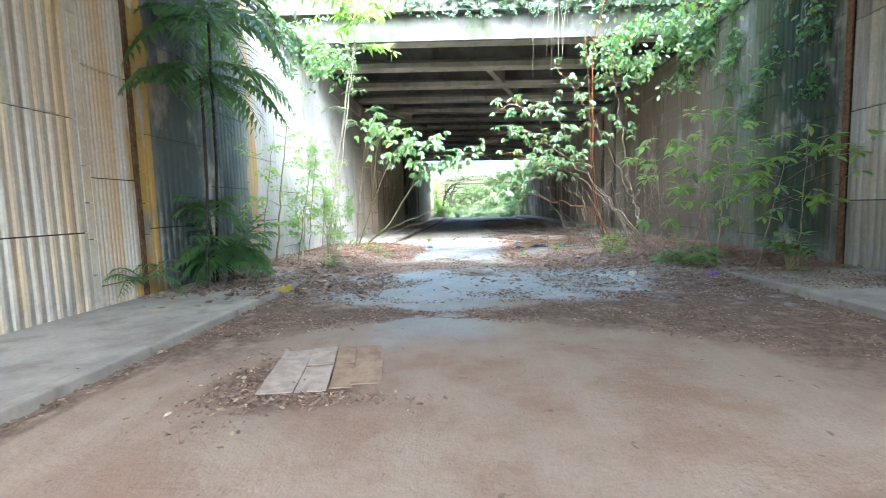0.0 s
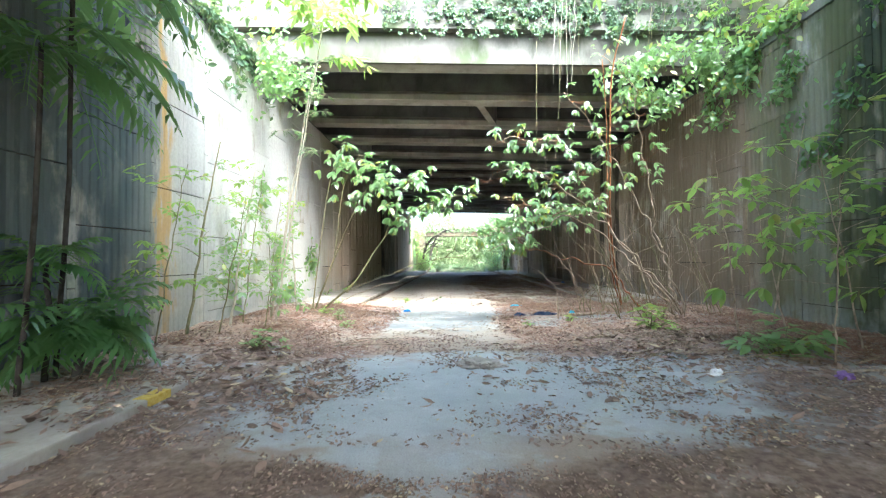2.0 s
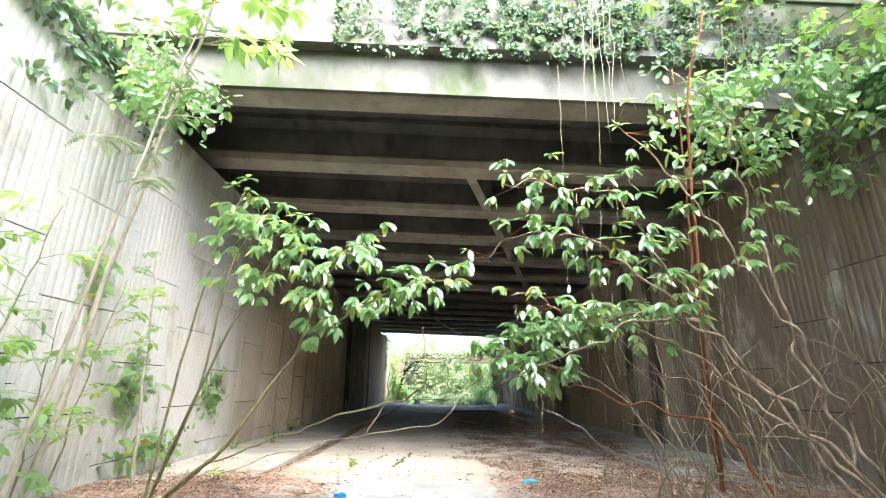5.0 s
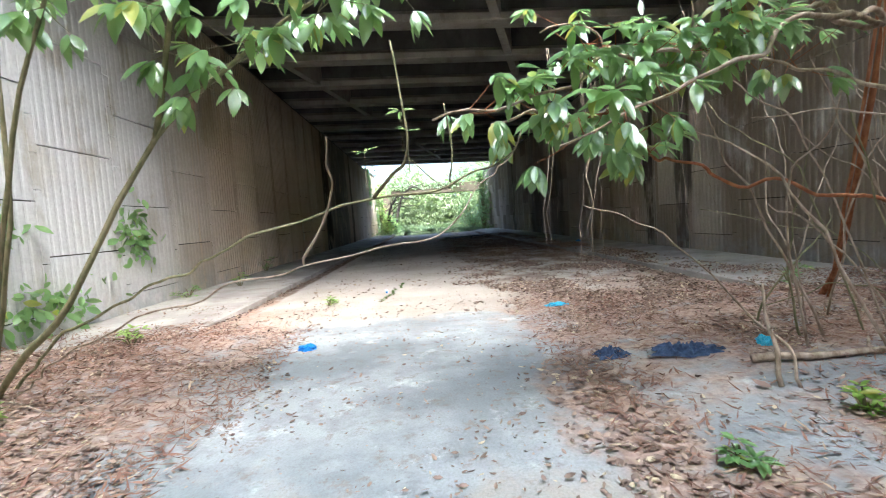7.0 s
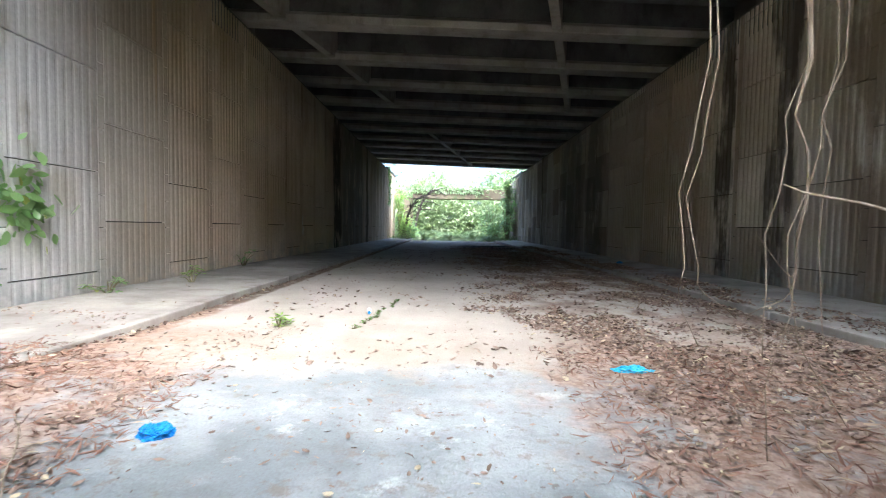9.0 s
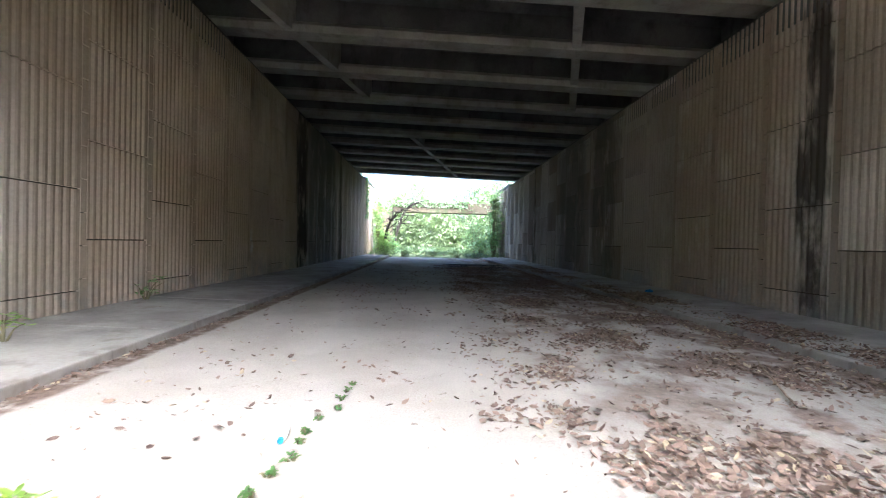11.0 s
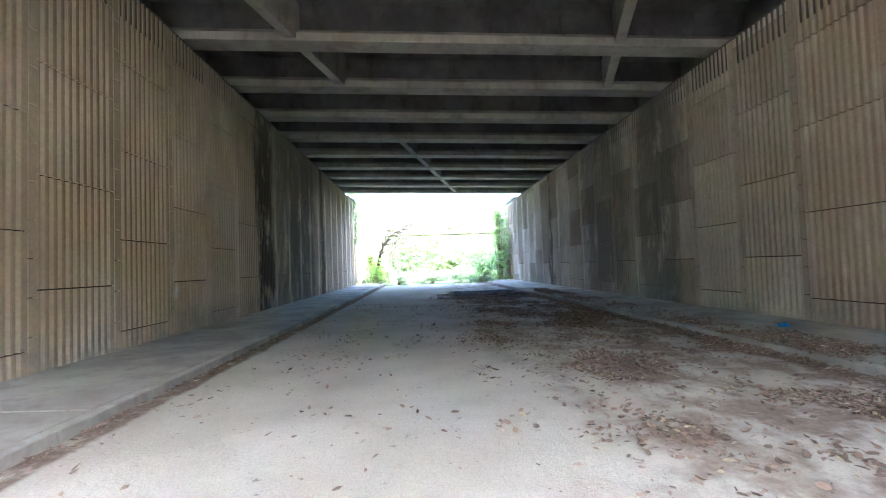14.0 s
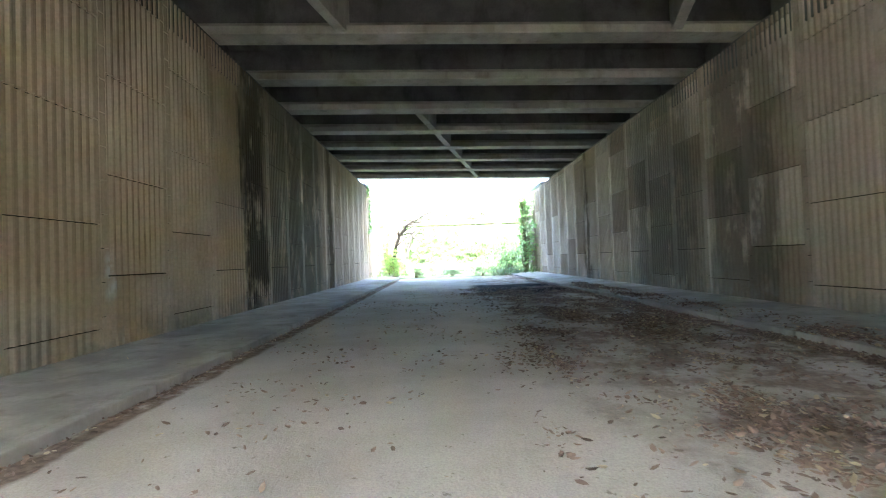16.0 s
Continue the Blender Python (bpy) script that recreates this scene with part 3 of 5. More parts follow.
GIRDERS = [15.75 + 2.885 * k for k in range(15)]
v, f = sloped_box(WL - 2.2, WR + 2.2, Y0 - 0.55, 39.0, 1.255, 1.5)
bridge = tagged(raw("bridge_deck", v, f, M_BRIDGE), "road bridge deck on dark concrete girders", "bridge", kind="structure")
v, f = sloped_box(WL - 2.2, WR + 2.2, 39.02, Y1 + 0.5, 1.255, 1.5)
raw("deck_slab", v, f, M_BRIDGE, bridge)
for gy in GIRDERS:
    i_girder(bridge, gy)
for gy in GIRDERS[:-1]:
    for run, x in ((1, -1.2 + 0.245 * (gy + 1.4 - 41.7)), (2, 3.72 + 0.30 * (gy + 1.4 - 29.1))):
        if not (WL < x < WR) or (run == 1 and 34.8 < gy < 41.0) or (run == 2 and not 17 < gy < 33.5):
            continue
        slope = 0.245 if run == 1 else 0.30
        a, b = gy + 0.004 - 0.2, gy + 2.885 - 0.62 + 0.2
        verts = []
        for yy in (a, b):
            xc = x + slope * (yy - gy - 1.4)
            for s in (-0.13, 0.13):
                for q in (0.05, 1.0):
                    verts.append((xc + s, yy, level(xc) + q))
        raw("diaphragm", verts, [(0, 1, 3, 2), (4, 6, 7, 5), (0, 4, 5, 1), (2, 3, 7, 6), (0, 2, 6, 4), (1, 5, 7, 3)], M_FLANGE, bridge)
# bearing shelves on the wall tops
for nm, x0, x1, top in (("bearing_shelf_left", WL - 1.2, WL - 0.02, TOP_L), ("bearing_shelf_right", WR + 0.02, WR + 1.2, TOP_R)):
    tagged(boxed(nm, (x0, x1, Y0 - 0.2, Y1 + 0.2, top - 0.6, top + 0.05), M_BRIDGE), kind="structure")
tagged(boxed("backwall_left", (WL - 1.7, WL - 1.2, Y0, Y1, 6.0, 8.2), M_BRIDGE), kind="structure")
tagged(boxed("backwall_right", (WR + 1.2, WR + 1.7, Y0, Y1, 6.0, 7.9), M_BRIDGE), kind="structure")


def build_parapet(name, y, thick, a0, a1, x0=WL - 2.2, x1=WR + 2.2, parent=None):
    v, f = sloped_box(x0, x1, y, y + thick, a0, a1)
    ob = raw(name, v, f, M_PARAPET, parent)
    v, f = sloped_box(x0, x1, y - 0.06, y + thick + 0.06, a1 + 0.003, a1 + 0.12)
    raw("parapet_cap", v, f, M_PARAPET, ob)
    return ob


v, f = sloped_box(WL - 2.2, WR + 2.2, Y0 - 0.62, Y0 - 0.36, 0.84, 1.252)
raw("edge_beam", v, f, M_PARAPET, bridge, "pale concrete deck edge")
v, f = sloped_box(WL - 2.2, WR + 2.2, Y0 - 0.35, Y0 - 0.20, 0.0, 1.25)
raw("fascia", v, f, M_PARAPET, bridge, "weathered concrete fascia")
build_parapet("parapet_near", Y0 - 0.5, 0.25, 1.504, 2.35, parent=bridge)
build_parapet("parapet_far", Y1 + 0.2, 0.25, 1.504, 2.35, parent=bridge)
# an upper roadway behind, with its own edge
upper = tagged(boxed("upper_deck", (-26, 26, 17.1, 26, 11.9, 12.3), M_BRIDGE), "upper road deck with an overgrown parapet", "bridge", kind="structure")
boxed("upper_girder", (-26, 26, 17.4, 17.9, 11.0, 11.898), M_BRIDGE, 0.02, upper)
boxed("upper_parapet", (-26, 26, 17.0, 17.3, 12.304, 13.9), M_PARAPET, 0.02, upper, "mossy concrete parapet")
boxed("upper_edge", (-26, 26, 16.85, 17.096, 11.8, 12.35), M_PARAPET, 0.02, upper)
for px in (-14, 14.5):
    boxed("pier", (px - 0.5, px + 0.5, 18.1, 19.1, 6.3, 11.898), M_BRIDGE, 0.04, upper)
# the bridge overhead at the start
b_near = tagged(raw("bridge_behind", *sloped_box(WL - 2.2, WR + 2.2, -10.4, 9.6, 1.255, 1.5), M_BRIDGE), "road bridge over the start of the passage", "bridge", kind="structure")
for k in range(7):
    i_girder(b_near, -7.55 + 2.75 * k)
v, f = sloped_box(WL - 2.2, WR + 2.2, 9.42, 9.62, -0.02, 1.25)
raw("fascia", v, f, M_PARAPET, b_near)
build_parapet("parapet", 9.3, 0.25, 1.504, 2.2, parent=b_near)
build_parapet("parapet", -10.35, 0.25, 1.504, 2.2, parent=b_near)
for ob in (b_near, *b_near.children_recursive):
    for w in ob.data.vertices:
        w.co.y += 0.146 * w.co.x - 0.65


def build_pipe():
    root = thing("utility_pipe", "thick grey metal pipe running along the bridge parapet", "pipe", at=(0, Y0 - 0.25, 9.35))
    segs, r = 20, 0.21
    verts, faces = [], []
    for x in (-14, 15):
        for k in range(segs):
            a = 2 * math.pi * k / segs
            verts.append((x, math.cos(a) * r, math.sin(a) * r + 0.22))
    faces = [(k, (k + 1) % segs, segs + (k + 1) % segs, segs + k) for k in range(segs)]
    raw("tube", verts, faces, M_PIPE, root, smooth=True)
    for x in np.arange(-12, 14, 3.6):
        bm = bmesh.new()
        bmesh.ops.create_cone(bm, cap_ends=True, segments=20, radius1=0.245, radius2=0.245, depth=0.14, matrix=Matrix.Translation((x, 0, 0.22)) @ Matrix.Rotation(math.pi / 2, 4, "Y"))
        part("collar", bm, M_PIPE, root)
        bm = bmesh.new()
        box(bm, x + 1.2, x + 1.3, -0.1, 0.1, level(x) + 2.45 - 9.35, 0.03, 0.008)
        part("saddle", bm, M_PIPE, root)


build_pipe()

# a low overgrown beam beyond the far end
far_beam = tagged(boxed("far_bridge", (-4.7, 9.0, 76, 78, 5.2, 6.5), M_FAR, 0.05), "distant concrete bridge beam overgrown with creepers", "bridge", kind="structure")
for px in (-5.3, 9.6):
    boxed("pier", (px - 0.6, px + 0.6, 76.4, 77.6, -0.1, 5.298), M_FAR, 0.05, far_beam)

# seams in the wing walls
for nm, x, y, w, top in (("seam_left", WL, 6.62, 0.09, TOP_L), ("seam_right", WR, 8.62, 0.13, TOP_R)):
    tagged(boxed(nm, (x - 0.02, x + 0.02, y - w / 2, y + w / 2, 0.1, top), M_RUST, 0.008), "rust-brown vertical movement joint in the wall", "joint", kind="structure")

# ---- loose things ----
def build_cardboard():
    root = thing("cardboard_sheet", "flattened torn brown cardboard box on the sandy road", "cardboard", at=(-1.53, 3.38, 0.02))
    root.rotation_euler = (0, 0, 0.19)
    root.scale = (0.9, 1.0, 1.0)
    for x0, x1, y0, y1, tilt, z in ((-0.56, -0.24, -0.6, 0.52, 0.5, 0.004), (-0.23, 0.05, -0.6, 0.0, -0.6, 0.006), (-0.22, 0.05, 0.02, 0.54, 1.6, 0.014),
                                    (0.06, 0.26, -0.58, 0.55, 2.0, 0.010), (0.27, 0.56, -0.56, 0.05, -1.5, 0.012), (0.27, 0.53, 0.07, 0.55, 1.1, 0.006)):
        bm = bmesh.new()
        box(bm, x0, x1, y0, y1, 0, 0.008, 0.002)
        bmesh.ops.subdivide_edges(bm, edges=[e for e in bm.edges if e.calc_length() > 0.2], cuts=5, use_grid_fill=True)
        for w in bm.verts:
            w.co.z += 0.014 * noise.noise((w.co.x * 5, w.co.y * 5, x0)) + 0.006
        ob = part("panel", bm, M_CARD if x0 < 0.0 else M_CARD_BROWN, root)
        ob.location.z = z
        ob.rotation_euler = (0, radians(tilt), radians(rng.uniform(-2, 2)))
    bm = bmesh.new()
    box(bm, -0.2, 0.55, -0.004, 0.016, 0.012, 0.022, 0.002)
    part("torn_edge", bm, M_CARD_EDGE, root)


build_cardboard()


def crumple(name, label, category, at, size, material, seed, flat=0.45):
    bm = bmesh.new()
    bmesh.ops.create_icosphere(bm, subdivisions=5, radius=1)
    for w in bm.verts:
        q = w.co.copy()
        n1 = noise.noise(q * 1.7 + Vector((seed, 0, 0))) + 0.6 * abs(noise.noise(q * 4.2 + Vector((0, seed, 0)))) + 0.5 * abs(noise.noise(q * 8 + Vector((0, 0, seed)))) + 0.3 * noise.noise(q * 17 + Vector((seed, seed, 0)))
        w.co = Vector((q.x * size[0], q.y * size[1], max(q.z, -flat) * size[2] + flat * size[2])) * (1 + 0.45 * n1)
        w.co.z = max(w.co.z, 0.0)
    ob = finish(name, bm, material)
    ob.location = (at[0], at[1], top_of(*at) - 0.006)
    return tagged(ob, label, category)


crumple("plastic_scrap", "crumpled bright blue plastic scrap on the ground", "litter", (-1.77, 15.96), (0.10, 0.07, 0.035), M_BLUE, 3)
crumple("plastic_scrap", "torn light blue plastic scrap among dead leaves", "litter", (1.6, 17.35), (0.14, 0.06, 0.03), M_CYAN, 8)


def rag(label, at, size, seed, turn):
    """A thrown cloth: an uneven sheet with folds."""
    rings, seg = 24, 72
    verts, faces = [(0, 0, 0.05)], []
    for i in range(1, rings + 1):
        for k in range(seg):
            th, s = 2 * math.pi * k / seg, i / rings
            c, n1 = math.cos(th), noise.noise((math.cos(th) * 1.6, math.sin(th) * 1.6, seed))
            rad = s * (1 + 0.55 * n1 + 0.25 * noise.noise((c * 4, math.sin(th) * 4, seed + 3)))
            x, y = rad * c * size[0], rad * math.sin(th) * size[1]
            q = Vector((x * 11, y * 11, seed))
            z = 0.008 + (1 - s ** 3) * (0.006 + max(0, 0.055 - 0.22 * abs(noise.noise(q * 0.8))) + max(0, 0.035 - 0.12 * abs(noise.noise(q * 2.1))))
            verts.append((x, y, z))
    for k in range(seg):
        faces.append((0, 1 + k, 1 + (k + 1) % seg))
    for i in range(rings - 1):
        for k in range(seg):
            o, p = 1 + i * seg, 1 + (k + 1) % seg + i * seg
            faces.append((o + k, o + k + seg, p + seg, p))
    ob = raw("rag", verts, faces, M_CLOTH, smooth=True)
    ob.location = (*at, top_of(*at))
    ob.rotation_euler = (0, 0, turn)
    return tagged(ob, label, "cloth")


rag("crumpled dark navy cloth lying in leaf litter", (1.40, 14.82), (0.20, 0.13), 1, 0.3)
rag("long crumpled dark navy cloth beside the bare concrete", (1.98, 14.62), (0.36, 0.16), 5, -0.1)
crumple("plastic_scrap", "small pale blue plastic lump by a stick", "litter", (2.7, 14.57), (0.06, 0.06, 0.05), M_CYAN, 9)
crumple("plastic_scrap", "small crumpled blue wrapper on the raised walkway", "litter", (5.95, 29.2), (0.09, 0.07, 0.04), M_BLUE, 11)
crumple("plastic_scrap", "crumpled purple wrapper among the twigs", "litter", (4.3, 8.1), (0.08, 0.07, 0.05), M_PURPLE, 4)
crumple("white_scrap", "crumpled white plastic scrap on bare concrete", "litter", (2.9, 8.35), (0.09, 0.07, 0.04), M_WHITE, 6)
crumple("concrete_lump", "low weathered grey concrete lump in the road", "rubble", (-0.02, 9.1), (0.27, 0.22, 0.06), M_KERB, 2)


def build_bottle():
    root = thing("bottle", "small white plastic bottle lying on its side", "bottle", at=(-1.16, 19.86, 0.035))
    root.rotation_euler = (0, 0, radians(100))
    prof = [(0, -0.11), (0.03, -0.108), (0.036, -0.09), (0.036, 0.04), (0.03, 0.065), (0.016, 0.08), (0.016, 0.10)]
    for nm, pf, m in (("body", prof, M_WHITE), ("cap", [(0, 0.094), (0.02, 0.095), (0.02, 0.125), (0, 0.127)], M_BLUE)):
        bm = bmesh.new()
        ring = [bm.verts.new((r, 0, h)) for r, h in pf]
        edges = [bm.edges.new((ring[i], ring[i + 1])) for i in range(len(ring) - 1)]
        bmesh.ops.spin(bm, geom=ring + edges, cent=(0, 0, 0), axis=(0, 0, 1), angle=2 * math.pi, steps=16, use_merge=True)
        bmesh.ops.rotate(bm, verts=bm.verts, matrix=Matrix.Rotation(-math.pi / 2, 3, "Y"))
        body = part(nm, bm, m, root if nm == "body" else body, "blue screw cap" if nm == "cap" else "")


build_bottle()


def build_stick(a, b, r, name="fallen_branch", label="dry grey-brown fallen branch on the leaf litter", twigs=2, sag=0.03):
    a, b = Vector(a), Vector(b)
    mid = (a + b) / 2 + Vector((rng.uniform(-0.12, 0.12), rng.uniform(-0.12, 0.12), sag))
    root = thing(name, label, "branch", "fallen branches on the ground", a)
    vs, fs, line = tube([a - a, mid - a, b - a], r, r * 0.45, 5, 0.03)
    stem = raw("stem", [tuple(q) for q in vs], fs, M_STICK, root, smooth=True)
    for k in range(twigs):
        p = line[rng.randrange(3, len(line) - 1)]
        e = p + Vector((rng.uniform(-0.3, 0.3), rng.uniform(-0.3, 0.3), rng.uniform(0.0, 0.12)))
        vs, fs, _ = tube([p, (p + e) / 2 + Vector((0, 0, 0.03)), e], r * 0.45, r * 0.2, 4)
        raw("twig", [tuple(q) for q in vs], fs, M_STICK, stem, smooth=True)


for k in range(26):
    x, y = rng.uniform(1.6, 5.2), rng.uniform(8.2, 11.5)
    a = rng.gauss(0.0, 0.35)
    ln = rng.uniform(0.5, 2.0)
    x2, y2 = x + math.cos(a) * ln, y + math.sin(a) * ln * 0.5
    build_stick((x, y, top_of(x, y) + 0.02), (x2, y2, top_of(x2, y2) + 0.035), rng.uniform(0.006, 0.018))
for k in range(12):
    x, y = rng.uniform(-4.8, -2.2), rng.uniform(8.6, 16.5)
    a, ln = rng.uniform(-1, 1), rng.uniform(0.4, 1.3)
    x2, y2 = x + math.cos(a) * ln, y + math.sin(a) * ln
    build_stick((x, y, top_of(x, y) + 0.02), (x2, y2, top_of(x2, y2) + 0.03), rng.uniform(0.006, 0.014))
for a, b, r in (((2.15, 13.7, 0.06), (2.2, 13.95, 0.75), 0.02), ((2.25, 13.65, 0.06), (2.05, 13.9, 0.55), 0.014), ((2.3, 14.2, 0.1), (4.4, 13.9, 0.16), 0.035), ((3.0, 20.6, 0.03), (3.9, 22.3, 0.03), 0.012)):
    build_stick(a, b, r)

# leaf litter, too many to count
def litter(name, label, material, count, spot, size, seed, thin=0.55):
    r = random.Random(seed)
    lv = Leaves()
    made = tries = 0
    while made < count and tries < count * 30:
        tries += 1
        x, y, chance = spot(r)
        if r.random() > chance or not WL + 0.1 < x < WR - 0.1:
            continue
        a = r.uniform(0, 2 * math.pi)
        s = r.uniform(*size)
        lv.blade((x, y, top_of(x, y) + r.uniform(0.004, 0.028)), (math.cos(a), math.sin(a), r.uniform(-0.25, 0.35)), (r.gauss(0, 0.4), r.gauss(0, 0.4), 1), s, s * thin * r.uniform(0.6, 1.2), r.uniform(-0.3, 0.3), r.uniform(-0.3, 0.4))
        made += 1
    return tagged(lv.make(name, material), label, "leaf litter", kind="stuff")


def spot_outside(r):
    x, y = r.uniform(WL, WR), r.uniform(6.2, 19)
    n1 = noise.noise((x * 0.8, y * 0.8, 3)) + 0.5 * noise.noise((x * 2.3, y * 2.3, 6))
    xs = x + 0.9 * noise.noise((x * 0.6, y * 0.7, 21)) + 0.4 * noise.noise((x * 1.9, y * 1.9, 5))
    mid = 0.07 if -1.8 < xs < 0.9 else 0.75
    if 12.6 < y < 14.3 and xs > 0.9:
        mid = 0.3
    if 10.1 < y < 12.4 and x > -2.6:
        mid = 0.75
    if 6.2 < y < 9.4 and -3 < x < 3:
        mid *= 0.6
    if y > 17:
        mid *= 0.5 if x > 0.8 else 0.15
    return x, y, mid * max(0.03, min(1, 0.4 + 1.7 * n1))


def spot_apron(r):
    x = r.uniform(-3.5, 4.6)
    y = 5.5 + r.uniform(-0.5, 0.46) * abs(x + 0.6) + r.gauss(0, 0.06)
    n1 = noise.noise((x * 1.6, y * 1.6, 13))
    return x, y, max(0.04, min(1, 0.35 + 1.5 * n1))


def spot_tunnel(r):
    y = 17 + 27 * r.random() ** 0.85
    x = r.uniform(0.2, 5.6) if r.random() < 0.92 else r.uniform(-3.4, 0.2)
    n1 = noise.noise((x * 0.7, y * 0.55, 11)) + 0.6 * noise.noise((x * 2.1, y * 1.7, 2))
    return x, y, max(0.05, min(1, 0.16 + 2.0 * n1)) * (0.25 if x < 0.8 else 1)


def spot_kerbs(r):
    y = r.uniform(-6, 54)
    if r.random() < 0.55:
        return KR - abs(r.gauss(0, 0.22)) - 0.02, y, 0.7
    return KL + abs(r.gauss(0, 0.07)) + 0.02, y, 0.8


def spot_road(r):
    return r.uniform(-5.4, 6.6), r.uniform(0.5, 50), 0.5


def spot_mulch(r):
    if r.random() < 0.6:
        x, y = r.uniform(0.8, WR), r.uniform(9.8, 18)
        if r.random() < 0.2:
            x, y = r.uniform(5.0, WR), r.uniform(7.9, 10.5)
    else:
        x, y = r.uniform(WL, -1.9), r.uniform(9.5, 17.5)
    n1 = noise.noise((x * 0.7, y * 0.7, 8))
    return x, y, max(0.05, min(1, 0.55 + 1.4 * n1))


litter("leaf_litter", "fallen brown leaves strewn over the ground", M_LITTER, 50000, spot_outside, (0.015, 0.062), 1)
litter("leaf_litter", "dark leaf crumbs gathered round the cardboard", M_LITTER, 1100, lambda r: (r.gauss(-2.05, 0.22), r.gauss(3.0, 0.42), 1.0) if r.random() < 0.6 else (r.gauss(-1.5, 0.42), r.gauss(2.68, 0.07), 1.0), (0.03, 0.07), 8)
litter("leaf_litter", "scattered leaf scraps on the bare concrete", M_LITTER, 1500, lambda r: (r.uniform(-2.4, 2.6), r.uniform(11.5, 19), 0.6), (0.01, 0.035), 9, 0.4)
def spot_slab(r):
    x, y = r.uniform(-3.0, 3.6), r.uniform(6.2, 10.2)
    return x, y, max(0.0, min(1, -0.05 + 2.2 * noise.noise((x * 1.1, y * 1.1, 31))))


litter("leaf_litter", "clusters of dead leaves on the bare concrete", M_LITTER, 3200, spot_slab, (0.02, 0.075), 20)
litter("leaf_litter", "small dark dead leaves along the road surface", M_LITTER, 9000, spot_apron, (0.012, 0.05), 2)
litter("leaf_litter", "dry curled leaves scattered under the bridge", M_LITTER, 50000, spot_tunnel, (0.02, 0.095), 3)
litter("leaf_litter", "dead leaves gathered along the kerbs", M_LITTER, 6500, spot_kerbs, (0.03, 0.08), 4)
litter("leaf_litter", "few loose leaves and crumbs on the sand", M_LITTER, 800, spot_road, (0.03, 0.09), 5, 0.3)
litter("needle_litter", "reddish brown dry needles and leaf scraps", M_MULCH, 32000, spot_mulch, (0.05, 0.15), 6, 0.13)
litter("needle_litter", "heap of red-brown dry needles at the wall foot", M_MULCH, 13000, lambda r: (6.8 - abs(r.gauss(0, 1.15)), r.uniform(8.3, 12.8), 0.8), (0.05, 0.14), 16, 0.14)
litter("leaf_litter", "strip of dead leaves on the bare concrete", M_LITTER, 700, lambda r: (r.gauss(0.95, 0.2), r.uniform(11.8, 14.8), 0.8), (0.03, 0.09), 17)
litter("leaf_litter", "large pale dead leaves lying over the kerb", M_LITTER, 1100, lambda r: (r.uniform(-5.2, -1.8), r.gauss(8.3, 1.1), 0.8), (0.09, 0.2), 18, 0.42)
litter("leaf_litter", "large pale dead leaves among the twigs", M_LITTER, 1300, lambda r: (r.gauss(2.9, 1.5), r.gauss(9.6, 1.2), 0.8), (0.08, 0.18), 19, 0.42)

# ---- plants ----
def limb(parent, points, r0, r1, material, name="branch", wobble=0.02, sides=6):
    vs, fs, line = tube(points, r0, r1, sides, wobble)
    raw(name, [tuple(q) for q in vs], fs, material, parent, smooth=True)
    return line


def dress(leaves, line, rng, size, count, start=0.3, reach=0.25, blades=6, shape=0.5, twigs=None, droop=0.3, lean=(0, 0, 0)):
    """Twigs with rosettes along a branch."""
    for k in range(count):
        p = line[int((start + (1 - start) * (k + rng.random()) / count) * (len(line) - 1))]
        e = p + Vector((rng.uniform(-1, 1), rng.uniform(-1, 1), rng.uniform(-0.45, 0.8))) * reach
        if twigs is not None:
            twigs.append((p, e))
        spray(leaves, e, e - p, rng, size, blades, 0.8 if lean[1] else 1.0, shape, droop, lean)


def twig_mesh(parent, twigs, r, material):
    verts, faces = [], []
    for a, b in twigs:
        vs, fs, _ = tube([a, (a + b) / 2 + Vector((0, 0, -0.01)), b], r, r * 0.5, 4, 0, 3)
        o = len(verts)
        verts += [tuple(q) for q in vs]
        faces += [tuple(i + o for i in q) for q in fs]
    if verts:
        raw("twig", verts, faces, material, parent)["kind"] = "stuff"


def crook(points, amount, seed, step=0.13):
    """Adds small kinks between the points of a limb."""
    r, out = random.Random(seed), []
    for a, b in zip(points, points[1:]):
        a, b = Vector(a), Vector(b)
        k = max(1, int((b - a).length / step))
        out += [a.lerp(b, i / k) + (Vector((r.gauss(0, 1), r.gauss(0, 1), r.gauss(0, 1))) * amount if i else Vector()) for i in range(k)]
    return out + [Vector(points[-1])]


